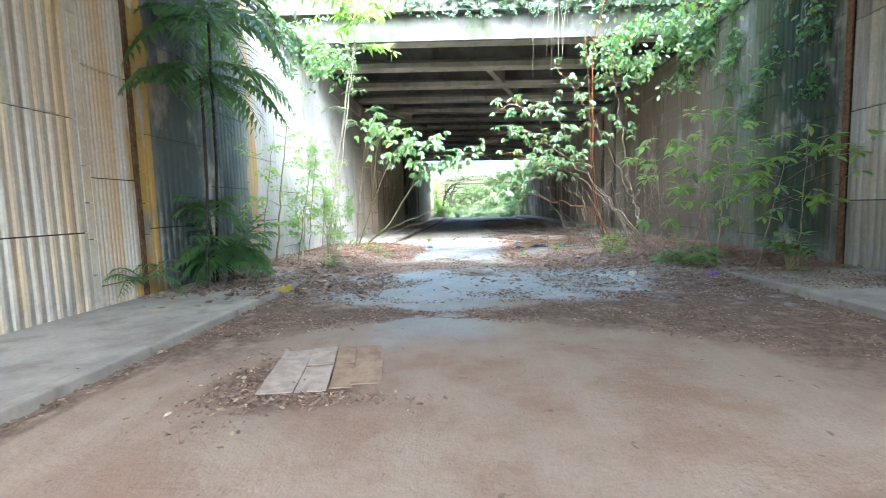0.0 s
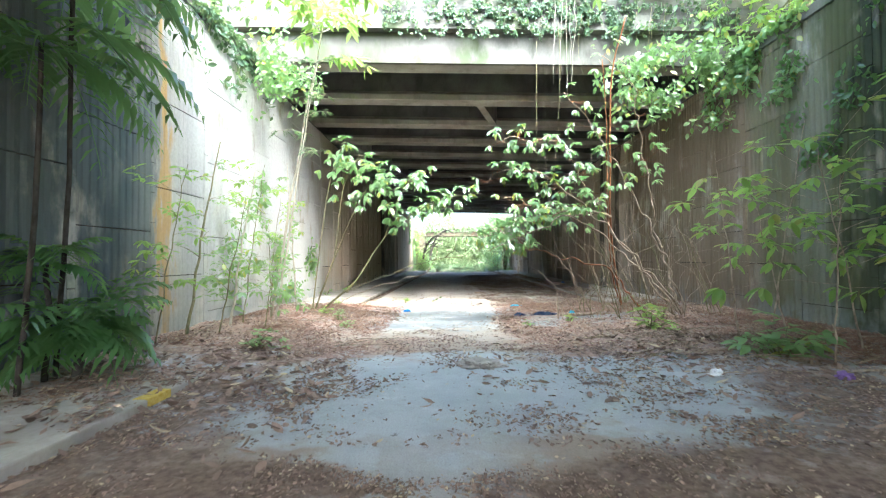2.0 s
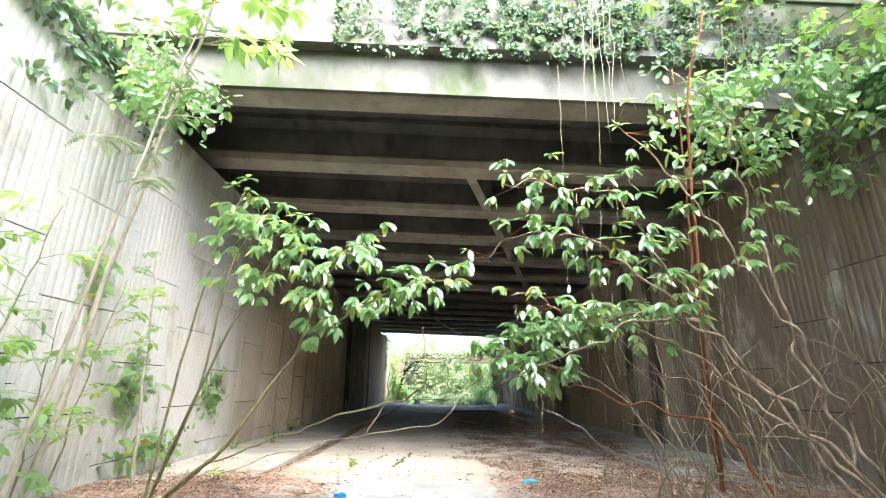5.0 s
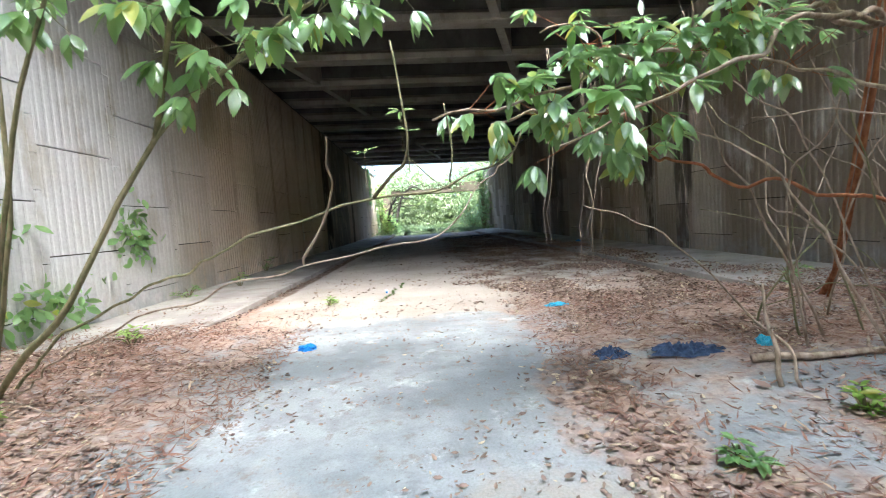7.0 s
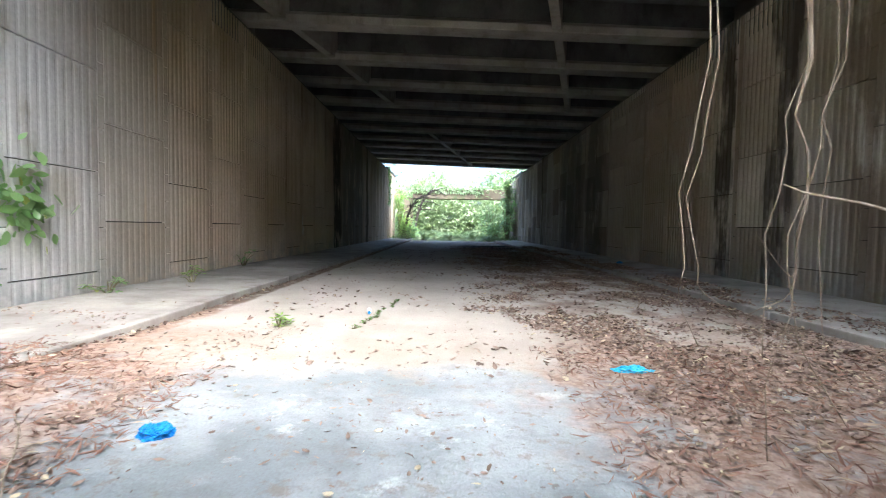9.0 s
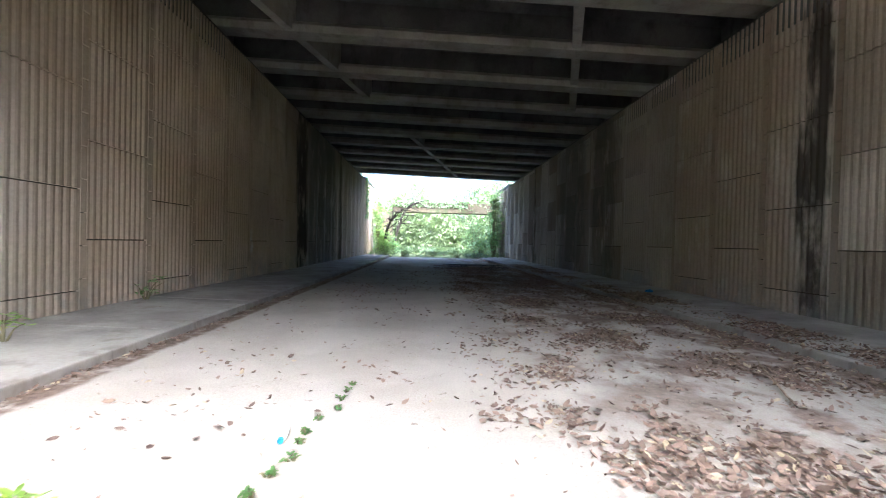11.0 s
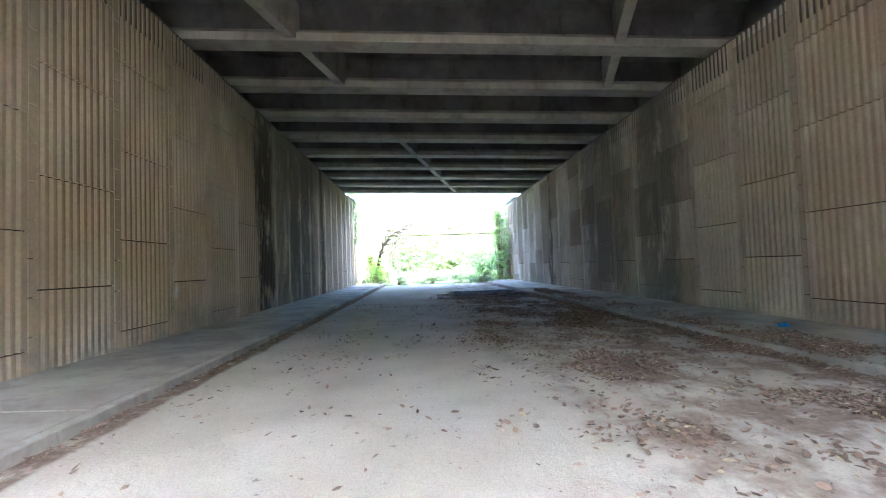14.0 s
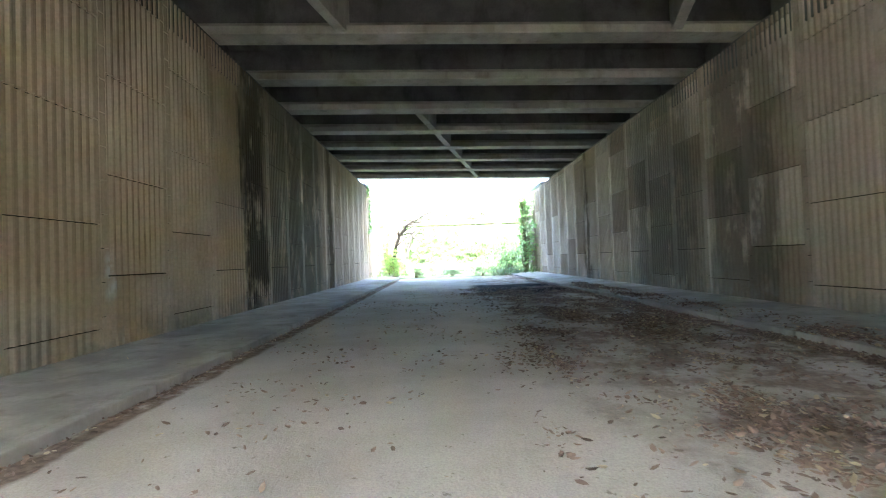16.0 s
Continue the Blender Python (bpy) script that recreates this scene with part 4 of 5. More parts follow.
def build_left_tree():
    r = random.Random(11)
    root = thing("young_tree", "young leaning tree with drooping glossy green leaves at the bridge mouth", "tree", at=(-4.2, 14.7, 0.0))
    inv = Vector((4.2, -14.7, 0.0))
    L = lambda pts: [Vector(p) + inv for p in pts]
    lv, tw = Leaves(), []
    base = (-4.2, 14.7, -0.05)
    main = limb(root, L([base, (-3.55, 14.2, 0.45), (-2.85, 13.95, 1.0), (-2.1, 13.9, 2.1), (-1.42, 13.9, 2.65), (-0.7, 13.75, 3.0), (-0.1, 13.7, 3.1)]), 0.032, 0.008, M_BARK, "trunk")
    low = limb(root, crook(L([base, (-3.2, 14.3, 0.75), (-2.2, 13.9, 1.11), (-1.45, 13.6, 1.36), (-0.95, 13.5, 1.485), (-0.59, 13.45, 1.57), (-0.3, 13.42, 1.59), (-0.12, 13.42, 1.63), (0.05, 13.5, 1.70), (0.15, 13.6, 1.73), (0.32, 13.7, 1.85)]), 0.009, 3), 0.014, 0.006, M_BARK, wobble=0.05)
    limb(root, L([(-0.59, 13.45, 1.57), (-0.45, 13.3, 1.68), (-0.37, 13.19, 1.74), (-0.35, 13.15, 1.95), (-0.42, 13.2, 2.4)]), 0.012, 0.006, M_BARK)
    limb(root, L([(-0.12, 13.42, 1.63), (-0.1, 13.42, 1.8), (-0.12, 13.42, 2.1)]), 0.006, 0.004, M_BARK)
    limb(root, L([(-0.36, 13.18, 1.76), (-0.2, 13.25, 1.62), (-0.05, 13.3, 1.55)]), 0.004, 0.002, M_BARK)
    dead = limb(root, crook(L([base, (-3.2, 14.1, 0.5), (-2.3, 13.8, 0.88), (-1.55, 13.5, 1.08), (-1.0, 13.35, 1.2), (-0.75, 13.3, 1.225), (-0.43, 13.22, 1.28), (-0.2, 13.3, 1.33), (-0.08, 13.4, 1.43), (0.05, 13.5, 1.58), (0.17, 13.55, 1.66), (0.2, 13.55, 1.72), (0.28, 13.6, 1.79), (0.4, 13.7, 1.98)]), 0.009, 4), 0.009, 0.0045, M_STICK, wobble=0.05)
    limb(root, L([(-1.02, 13.35, 1.2), (-0.9, 13.3, 1.42), (-0.77, 13.2, 1.63), (-0.8, 13.1, 1.74), (-0.78, 13.02, 1.86)]), 0.010, 0.004, M_STICK, wobble=0.04)
    up = []
    for a, b, c in (((-3.5, 14.3, 1.6), (-3.2, 14.1, 3.3), (-2.75, 13.95, 4.2)), ((-3.9, 14.5, 2.0), (-3.6, 14.4, 3.7), (-3.2, 14.2, 4.6)), ((-3.3, 14.1, 1.9), (-2.6, 13.8, 3.2), (-2.0, 13.5, 3.7)), ((-2.1, 13.9, 2.1), (-1.6, 13.6, 3.3), (-1.2, 13.6, 3.6))):
        up.append(limb(root, L([base, a, b, c]) if a[2] < 2.05 else L([a, b, c]), 0.022, 0.008, M_BARK))
    for ln, n, st in ((main, 44, 0.6), (up[0], 26, 0.7), (up[1], 20, 0.78), (up[2], 32, 0.6), (up[3], 30, 0.2)):
        dress(lv, ln, r, 0.205, n, st, 0.36, 7, 0.42, tw, 0.3, (0.05, -0.55, -0.5))
    for p in ((-0.62, 13.4, 1.84), (-0.05, 13.3, 1.56), (-0.35, 13.15, 1.9), (-0.38, 13.2, 2.02)):
        q = Vector(p) + inv
        if p[2] > 1.8:
            tw.append((q - Vector((0, 0, 0.22)), q))
        spray(lv, q, (0, 0, 1), r, 0.085, 5, 1.2, 0.3, 0.3)
    lv.make("crown", M_LEAF, root)
    twig_mesh(root, tw, 0.004, M_BARK)


def build_right_tree():
    r = random.Random(23)
    root = thing("tangled_tree", "tangled small tree with reddish stems and glossy hanging leaves", "tree", at=(4.7, 14.2, 0.0))
    inv = Vector((-4.7, -14.2, 0.0))
    L = lambda pts: [Vector(p) + inv for p in pts]
    lv, tw = Leaves(), []
    limb(root, L([(4.6, 16.2, -0.02), (4.2, 15.4, 0.8), (3.75, 14.6, 2.3), (3.6, 14.1, 4.1), (3.5, 13.6, 6.0), (3.7, 13.2, 7.2)]), 0.034, 0.014, M_BARK_RED, "trunk")
    limb(root, L([(4.55, 16.0, -0.02), (4.0, 15.2, 1.0), (3.65, 14.5, 2.6), (3.45, 13.9, 4.8), (3.2, 13.4, 6.3)]), 0.02, 0.009, M_BARK_RED)
    reach = [[(4.9, 13.0, 0.0), (4.0, 13.3, 1.3), (3.1, 13.5, 2.7), (2.3, 13.6, 4.3), (1.5, 13.5, 4.4), (0.6, 13.3, 4.3)],
             [(4.9, 13.1, 0.0), (4.2, 13.4, 1.0), (3.3, 14.0, 2.1), (2.6, 14.8, 2.8), (1.7, 15.3, 3.05), (1.05, 15.3, 3.2)],
             [(5.0, 13.2, 0.1), (3.9, 13.2, 1.5), (2.9, 13.3, 2.6), (1.9, 13.1, 3.4), (1.1, 13.3, 3.7), (0.35, 13.5, 3.35)],
             [(4.6, 14.2, 0.0), (3.4, 14.3, 1.35), (2.3, 14.5, 1.55), (1.7, 14.3, 1.75), (1.2, 13.9, 1.98), (0.75, 13.6, 2.05)],
             [(5.1, 13.4, 0.0), (4.4, 13.3, 2.0), (3.6, 13.4, 3.6), (2.9, 13.6, 4.9), (2.4, 13.7, 5.6)],
             [(3.6, 14.1, 2.6), (2.6, 13.9, 2.75), (1.6, 13.7, 2.5), (0.9, 13.6, 2.3), (0.35, 13.6, 2.12), (-0.1, 13.65, 2.05)],
             [(3.6, 14.1, 2.6), (2.4, 13.6, 2.6), (1.5, 13.4, 2.2), (0.9, 13.4, 1.95), (0.55, 13.4, 1.82)],
             [(3.6, 14.1, 2.6), (2.6, 14.0, 2.75), (1.9, 13.95, 2.55), (1.3, 13.85, 2.4), (0.8, 13.8, 2.5)],
             [(1.7, 14.35, 1.85), (1.3, 14.25, 1.98), (0.95, 14.15, 2.05), (0.6, 14.0, 2.1), (0.25, 13.9, 2.1)],
             [(5.0, 13.6, 0.0), (4.6, 13.9, 2.4), (4.3, 13.9, 4.3), (4.1, 13.7, 5.6), (3.3, 13.6, 6.5)]]
    for k, pts in enumerate(reach):
        ln = limb(root, crook(L(pts), 0.02, 60 + k, 0.3), 0.026, 0.008, M_BARK_RED if k == 3 else M_STICK, wobble=0.13)
        dress(lv, ln, r, 0.19, (48, 46, 46, 24, 26, 40, 12, 34, 8, 36)[k], (0.55, 0.6, 0.52, 0.84, 0.6, 0.4, 0.8, 0.4, 0.5, 0.5)[k], 0.38 if k not in (3, 5, 6, 7, 8) else 0.22, 7, 0.39, tw, 0.3, (-0.05, -0.55, -0.5))
    for k in range(60):
        x, y = r.uniform(2.6, 5.8), r.uniform(12.6, 15.6)
        z = r.uniform(0.1, 1.4)
        p = [(x, y, z)]
        d = Vector((r.uniform(-1, 0.7), r.uniform(-0.5, 0.5), r.uniform(0.2, 1.1))).normalized()
        for s in range(3):
            d = (d + Vector((r.uniform(-0.4, 0.4), r.uniform(-0.4, 0.4), r.uniform(-0.5, 0.35)))).normalized()
            p.append(tuple(Vector(p[-1]) + d * r.uniform(0.4, 0.8)))
        p[0] = (x + 0.3, y, 0.05)
        limb(root, L(p), r.uniform(0.006, 0.014), 0.004, M_STICK if k % 3 else M_BARK, wobble=0.06, sides=5)
    for k in range(16):
        x, y, z = r.uniform(2.0, 5.0), r.uniform(14.3, 15.8), r.uniform(3.0, 5.2)
        n = r.uniform(1.2, 2.8)
        limb(root, L([(x, y, z), (x + r.uniform(-.1, .1), y, z - n * 0.5), (x + r.uniform(-.2, .2), y + r.uniform(-.1, .1), z - n)]), 0.004, 0.002, M_STICK, "hanging_root", 0.04, 4)
    lv.make("crown", M_LEAF, root)
    twig_mesh(root, tw, 0.004, M_BARK_RED)


def build_sapling(at, lean, height, size, leafy, material, bark_m, label, seed, start=0.6, shape=0.34, feather=False, name="sapling", r0=0.03, ends=False):
    r = random.Random(seed)
    root = thing(name, label, "tree", at=at)
    lv, tw = Leaves(), []
    lean = Vector(lean)
    pts = [Vector((0, 0, -0.05)), lean * 0.3 + Vector((0, 0, height * 0.33)), lean * 0.65 + Vector((0, 0, height * 0.68)), lean + Vector((0, 0, height))]
    ln = limb(root, pts, r0, r0 * 0.3, bark_m, "trunk", 0.05)
    for k in range(leafy):
        p = ln[int((start + (1 - start) * k / leafy) * (len(ln) - 1))]
        a = r.uniform(0, 2 * math.pi)
        reach = r.uniform(0.5, 1.1) * size * 5
        e = p + Vector((math.cos(a) * reach, math.sin(a) * reach, r.uniform(-0.1, 0.7) * reach))
        bl = limb(root, [p, (p + e) / 2 + Vector((0, 0, 0.08 * reach)), e], r0 * 0.3, r0 * 0.12, bark_m, "branch", 0.02, 4)
        for q in ([bl[-1], bl[-4]] if ends else bl[3::2]):
            if feather:
                for s in range(2):
                    frond(lv, q, r.uniform(0, 2 * math.pi), r.uniform(-0.1, 0.5), size * 2.4, 9, size * 0.55, r, 0.5, 0.36)
            else:
                spray(lv, q + Vector((r.uniform(-.1, .1), r.uniform(-.1, .1), r.uniform(-.1, .1))), q - p, r, size, 5, 1.0, shape, 0.35)
    lv.make("crown", material, root)
    return root


def build_palm(at, trunk_h, fronds, length, leaflet, label, seed, rise=(0.3, 1.0), r0=0.05, name="palm", pairs=22, width=0.10, lean=(0, 0)):
    r = random.Random(seed)
    root = thing(name, label, "palm", at=at)
    top = Vector((lean[0], lean[1], trunk_h))
    if trunk_h > 0.3:
        limb(root, [Vector((0, 0, -0.05)), top * 0.5 + Vector((0.05, 0, 0)), top], r0, r0 * 0.8, M_BARK_DARK, "trunk", 0.02, 8)
    for k in range(fronds):
        lv = Leaves()
        rib = frond(lv, top + Vector((0, 0, r.uniform(-0.1, 0.1))), 2 * math.pi * (k + r.uniform(-0.3, 0.3)) / fronds, r.uniform(*rise), length * r.uniform(0.75, 1.1), pairs, leaflet, r, r.uniform(0.55, 1.15), width)
        vs, fs, _ = tube(rib[::4] + [rib[-1]], 0.012, 0.003, 4, 0, 3)
        o = len(lv.v)
        lv.v += vs
        lv.f += [tuple(i + o for i in q) for q in fs]
        lv.make("frond", M_LEAF_DARK, root)


def bush(name, label, category, centre, radius, count, size, material, seed, stems=10, shape=0.5, kind="", blades=5):
    """Stems fanning out of one spot, with clumps of blades."""
    r = random.Random(seed)
    root = thing(name, label, category, at=centre)
    lv = Leaves()
    R = Vector(radius)
    ends = []
    for k in range(stems):
        a, e = r.uniform(0, 2 * math.pi), r.uniform(0.25, 1.4)
        d = Vector((math.cos(a) * math.cos(e) * R.x, math.sin(a) * math.cos(e) * R.y, math.sin(e) * R.z))
        ends.append(limb(root, [Vector((d.x * 0.1, d.y * 0.1, -0.03)), d * 0.5 + Vector((0, 0, R.z * 0.1)), d], 0.012 + R.z * 0.006, 0.004, M_BARK, "stem", 0.03, 5))
    for k in range(count):
        ln = r.choice(ends)
        p = ln[r.randrange(len(ln) // 3, len(ln))] + Vector((r.gauss(0, 0.16) * R.x, r.gauss(0, 0.16) * R.y, r.gauss(0, 0.12) * R.z))
        p.z = max(p.z, 0.02)
        spray(lv, p, (p.x, p.y, 0.4), r, size, blades, 1.0, shape, 0.35)
    lv.make("foliage", material, root)
    return root


def creeper(name, label, spots, count, size, material, seed, normal, clump=0.0):
    """Blades laid over a face; spots(r) gives a place on it."""
    r = random.Random(seed)
    lv = Leaves()
    nv = Vector(normal)
    made = 0
    while made < count:
        p = Vector(spots(r))
        if clump and noise.noise(p * clump + Vector((seed, 0, 0))) < r.uniform(-0.1, 0.35):
            continue
        made += 1
        p += nv * r.uniform(0.01, 0.16)
        d = Vector((r.gauss(0, 0.6), r.gauss(0, 0.6), -0.5 + r.gauss(0, 0.5)))
        s = size * r.uniform(0.6, 1.3)
        lv.blade(p, d, nv + Vector((r.gauss(0, 0.5), r.gauss(0, 0.5), r.gauss(0.3, 0.5))), s, s * (0.75 if size < 0.12 else 0.5), 0.15)
    return tagged(lv.make(name, material), label, "creeper", kind="stuff")


build_left_tree()
build_right_tree()
build_sapling((-4.3, 12.4, 0.05), (0.95, 0.2, 0), 6.3, 0.12, 12, M_IVY, M_BARK_PALE, "slender pale sapling with feathery grey-green leaves by the wall", 31, 0.62, 0.4, True)
build_sapling((-4.75, 13.3, 0.08), (1.9, -0.7, 0), 8.9, 0.31, 34, M_LEAF_LIME, M_BARK_PALE, "tall thin tree with yellow-green leaves near the top", 32, 0.72, 0.38, False, r0=0.04)
build_sapling((-4.9, 11.6, 0.08), (0.3, 0.5, 0), 3.4, 0.10, 6, M_LEAF, M_BARK_PALE, "thin bare-stemmed sapling growing against the wall", 33, 0.35, 0.45)
build_sapling((-5.2, 10.6, 0.08), (0.2, 0.8, 0), 3.8, 0.10, 6, M_LEAF, M_BARK, "thin bare-stemmed sapling growing against the wall", 34, 0.4, 0.45)
build_sapling((-4.9, 15.6, 0.1), (-0.2, -0.3, 0), 4.2, 0.11, 5, M_LEAF, M_BARK_PALE, "thin leaning stem beside the pale wall", 35, 0.5, 0.45)
for k, (x, y, lx, ly, h, n) in enumerate(((-5.1, 9.6, 0.3, 0.3, 3.0, 8), (-4.7, 10.8, 0.4, 0.2, 2.6, 8), (-5.0, 12.4, 0.3, 0.4, 3.6, 9), (-4.6, 13.0, -0.2, 0.3, 2.4, 8), (-5.2, 14.2, 0.2, 0.4, 3.1, 7), (-4.1, 11.4, 0.1, 0.3, 1.4, 6))):
    build_sapling((x, y, 0.12), (lx, ly, 0), h, 0.16, n + 2, M_LEAF if k % 2 else M_LEAF_LIME, M_BARK, "thin wall-side sapling with scattered soft green leaves", 140 + k, 0.3, 0.45, False, "sapling", 0.014)
for k, (x, y, lx, ly, h, n) in enumerate(((4.6, 8.6, 0.3, 0.2, 2.6, 7), (5.2, 8.3, 0.7, 0.3, 2.3, 6), (5.5, 9.2, -0.5, 0.2, 3.2, 6), (4.0, 9.6, -0.2, 0.3, 3.1, 7), (5.0, 10.4, 0.5, -0.2, 3.7, 6), (6.0, 8.4, 0.3, 0.3, 2.7, 5), (5.7, 11.0, -0.4, 0.3, 2.6, 5))):
    build_sapling((x, y, 0.12), (lx, ly, 0), h, 0.25, n + 2, M_LEAF_LIME, M_STICK, "spindly shrub with few bright green leaves on bare stems", 40 + k, 0.45, 0.45, False, "spindly_shrub", 0.016, True)
build_palm((-5.2, 7.9, 0.14), 4.9, 13, 1.9, 0.55, "taller slim palm with dark arching fronds beside the wall", 54, (0.1, 0.75), 0.03, pairs=14, width=0.21, lean=(0.25, -0.1))
build_palm((-5.0, 7.2, 0.14), 3.8, 13, 1.7, 0.5, "slim palm with long dark arching fronds beside the wall", 51, (0.1, 0.6), 0.03, pairs=14, width=0.21, lean=(0.1, 0.15))
build_palm((-4.95, 7.9, 0.14), 0.45, 42, 1.1, 0.40, "low bushy dark green palm at the foot of the wall", 52, (0.5, 1.6), 0.06, "dwarf_palm", 11, 0.24)
build_palm((-5.2, 7.75, 0.14), 1.35, 12, 0.75, 0.34, "young upright palm rising out of the low palm clump", 55, (0.6, 1.5), 0.035, "dwarf_palm", 11, 0.24)
build_palm((-5.3, 6.0, 0.14), 0.3, 9, 0.75, 0.22, "small dark green fern palm on the walkway", 53, (0.4, 1.2), 0.04, "dwarf_palm", 12, 0.16)
bush("ground_shrub", "low leafy green shrub among the sticks", "shrub", (4.3, 9.1, 0.08), (0.8, 0.5, 0.55), 34, 0.21, M_LEAF, 61, 10)
bush("ground_shrub", "low lime-green shrub in the leaf litter", "shrub", (3.4, 11.4, 0.08), (0.45, 0.4, 0.5), 14, 0.2, M_LEAF_LIME, 62, 7)
bush("ground_shrub", "small green seedling clump in dead leaves", "shrub", (-3.5, 9.6, 0.08), (0.35, 0.3, 0.4), 18, 0.13, M_LEAF, 63, 6)
bush("ground_shrub", "low green shrub beside the movement joint", "shrub", (5.6, 8.0, 0.16), (0.6, 0.4, 0.7), 20, 0.2, M_LEAF, 64, 8)
for k, (x, y, s) in enumerate(((-3.6, 14.0, 0.22), (-3.1, 13.2, 0.2), (-3.9, 16.2, 0.18), (-2.7, 12.4, 0.16), (2.3, 13.2, 0.16), (5.1, 17.2, 0.3), (-4.9, 22.0, 0.28), (-5.5, 25.6, 0.38), (-2.1, 18.9, 0.14), (-5.4, 20.5, 0.3), (4.1, 12.4, 0.25), (1.3, 12.9, 0.12))):
    bush("weed", "small green weed growing from a crack", "weed", (x, y, top_of(x, y)), (s, s, s), 9, 0.07 + s * 0.14, M_LEAF if k % 2 else M_LEAF_LIME, 70 + k, 5)
r = random.Random(90)
for k in range(11):
    y = 18.9 + k * 0.21 + r.uniform(-0.06, 0.06)
    x = -1.12 + (y - 18.9) * 0.14 + r.uniform(-0.05, 0.05)
    bush("crack_weed", "tiny green weed in a crack of the road", "weed", (x, y, top_of(x, y)), (0.06, 0.06, 0.04), 3, 0.038, M_LEAF_DARK, 91 + k, 3, 0.7)

# creepers
creeper("ivy", "dense grey-green ivy hanging over the bridge parapet",
        lambda q: (lambda x: (x, Y0 - 0.62, level(x) + q.choice((1, 1, 1, 0.6)) * (1.0 + (1.35 + 0.9 * noise.noise((x * 0.8, 7, 0)) + 0.4 * noise.noise((x * 2.7, 1, 0))) * q.random() ** 0.9) - 0.25 * max(0, noise.noise((x * 2.2, 0, 5))) * q.random()))(max(-2.2, min(7.2, q.gauss(2.3, 2.3)))), 9500, 0.085, M_IVY, 101, (0, -1, 0), 6.0)
creeper("ivy", "grey-green ivy along the upper parapet",
        lambda q: (lambda x: (x, 16.8, 14.1 - (1.5 + 0.8 * noise.noise((x * 0.9, 3, 0)) + 0.7 * noise.noise((x * 3, 9, 0))) * q.random() ** 0.8))(q.gauss(0.8, 2.3)), 6500, 0.11, M_IVY, 102, (0, -1, 0), 5.0)
creeper("ivy", "leafy creeper over the corner of wall and bridge",
        lambda q: (max(3.4, q.gauss(5.5, 1.0)), Y0 - 0.7 - abs(q.gauss(0, 0.5)), 5.3 + 2.0 * q.random() + q.gauss(0, 0.3)), 1500, 0.17, M_LEAF, 103, (0, -1, 0), 1.3)
creeper("wall_fern", "ferns and creepers along the wall top",
        lambda q: (WR - 0.02, 8.9 + 6.6 * q.random(), TOP_R + 0.3 - 1.7 * q.random() ** 2.6), 1500, 0.17, M_LEAF, 104, (-1, 0, 0), 1.1)
creeper("wall_fern", "ferns and creepers along the wall top",
        lambda q: (WL + 0.02, 8.5 + 7.0 * q.random(), TOP_L + 0.3 - 1.4 * q.random() ** 2), 900, 0.17, M_IVY, 105, (1, 0, 0), 1.1)
creeper("ivy", "leafy creeper over the corner of wall and bridge",
        lambda q: (min(-3.9, q.gauss(-4.8, 0.5)), Y0 - 0.7 - abs(q.gauss(0, 0.5)), 5.4 + 1.9 * q.random() + q.gauss(0, 0.3)), 700, 0.17, M_LEAF, 113, (0, -1, 0), 1.3)
creeper("wall_moss_fern", "dark green ferns clinging to the mossy wall",
        lambda q: (WR - 0.03, 9.0 + 3.6 * q.random(), 3.4 + 3.0 * q.random()), 700, 0.13, M_LEAF_DARK, 111, (-1, 0, 0), 1.4)
for sd, y, z, dy, dz, n in ((106, 16.3, 1.7, 0.45, 0.45, 120), (107, 19.3, 1.55, 0.4, 0.5, 110), (108, 14.8, 3.3, 0.25, 0.5, 60), (109, 17.0, 0.6, 0.9, 0.3, 120), (110, 13.2, 1.2, 0.5, 0.8, 80)):
    creeper("wall_creeper", "small patch of green creeper on the pale wall",
            lambda q: (WL + 0.02, q.gauss(y, dy * 0.6), max(0.2, q.gauss(z, dz * 0.6))), n, 0.19, M_LEAF, sd, (1, 0, 0))


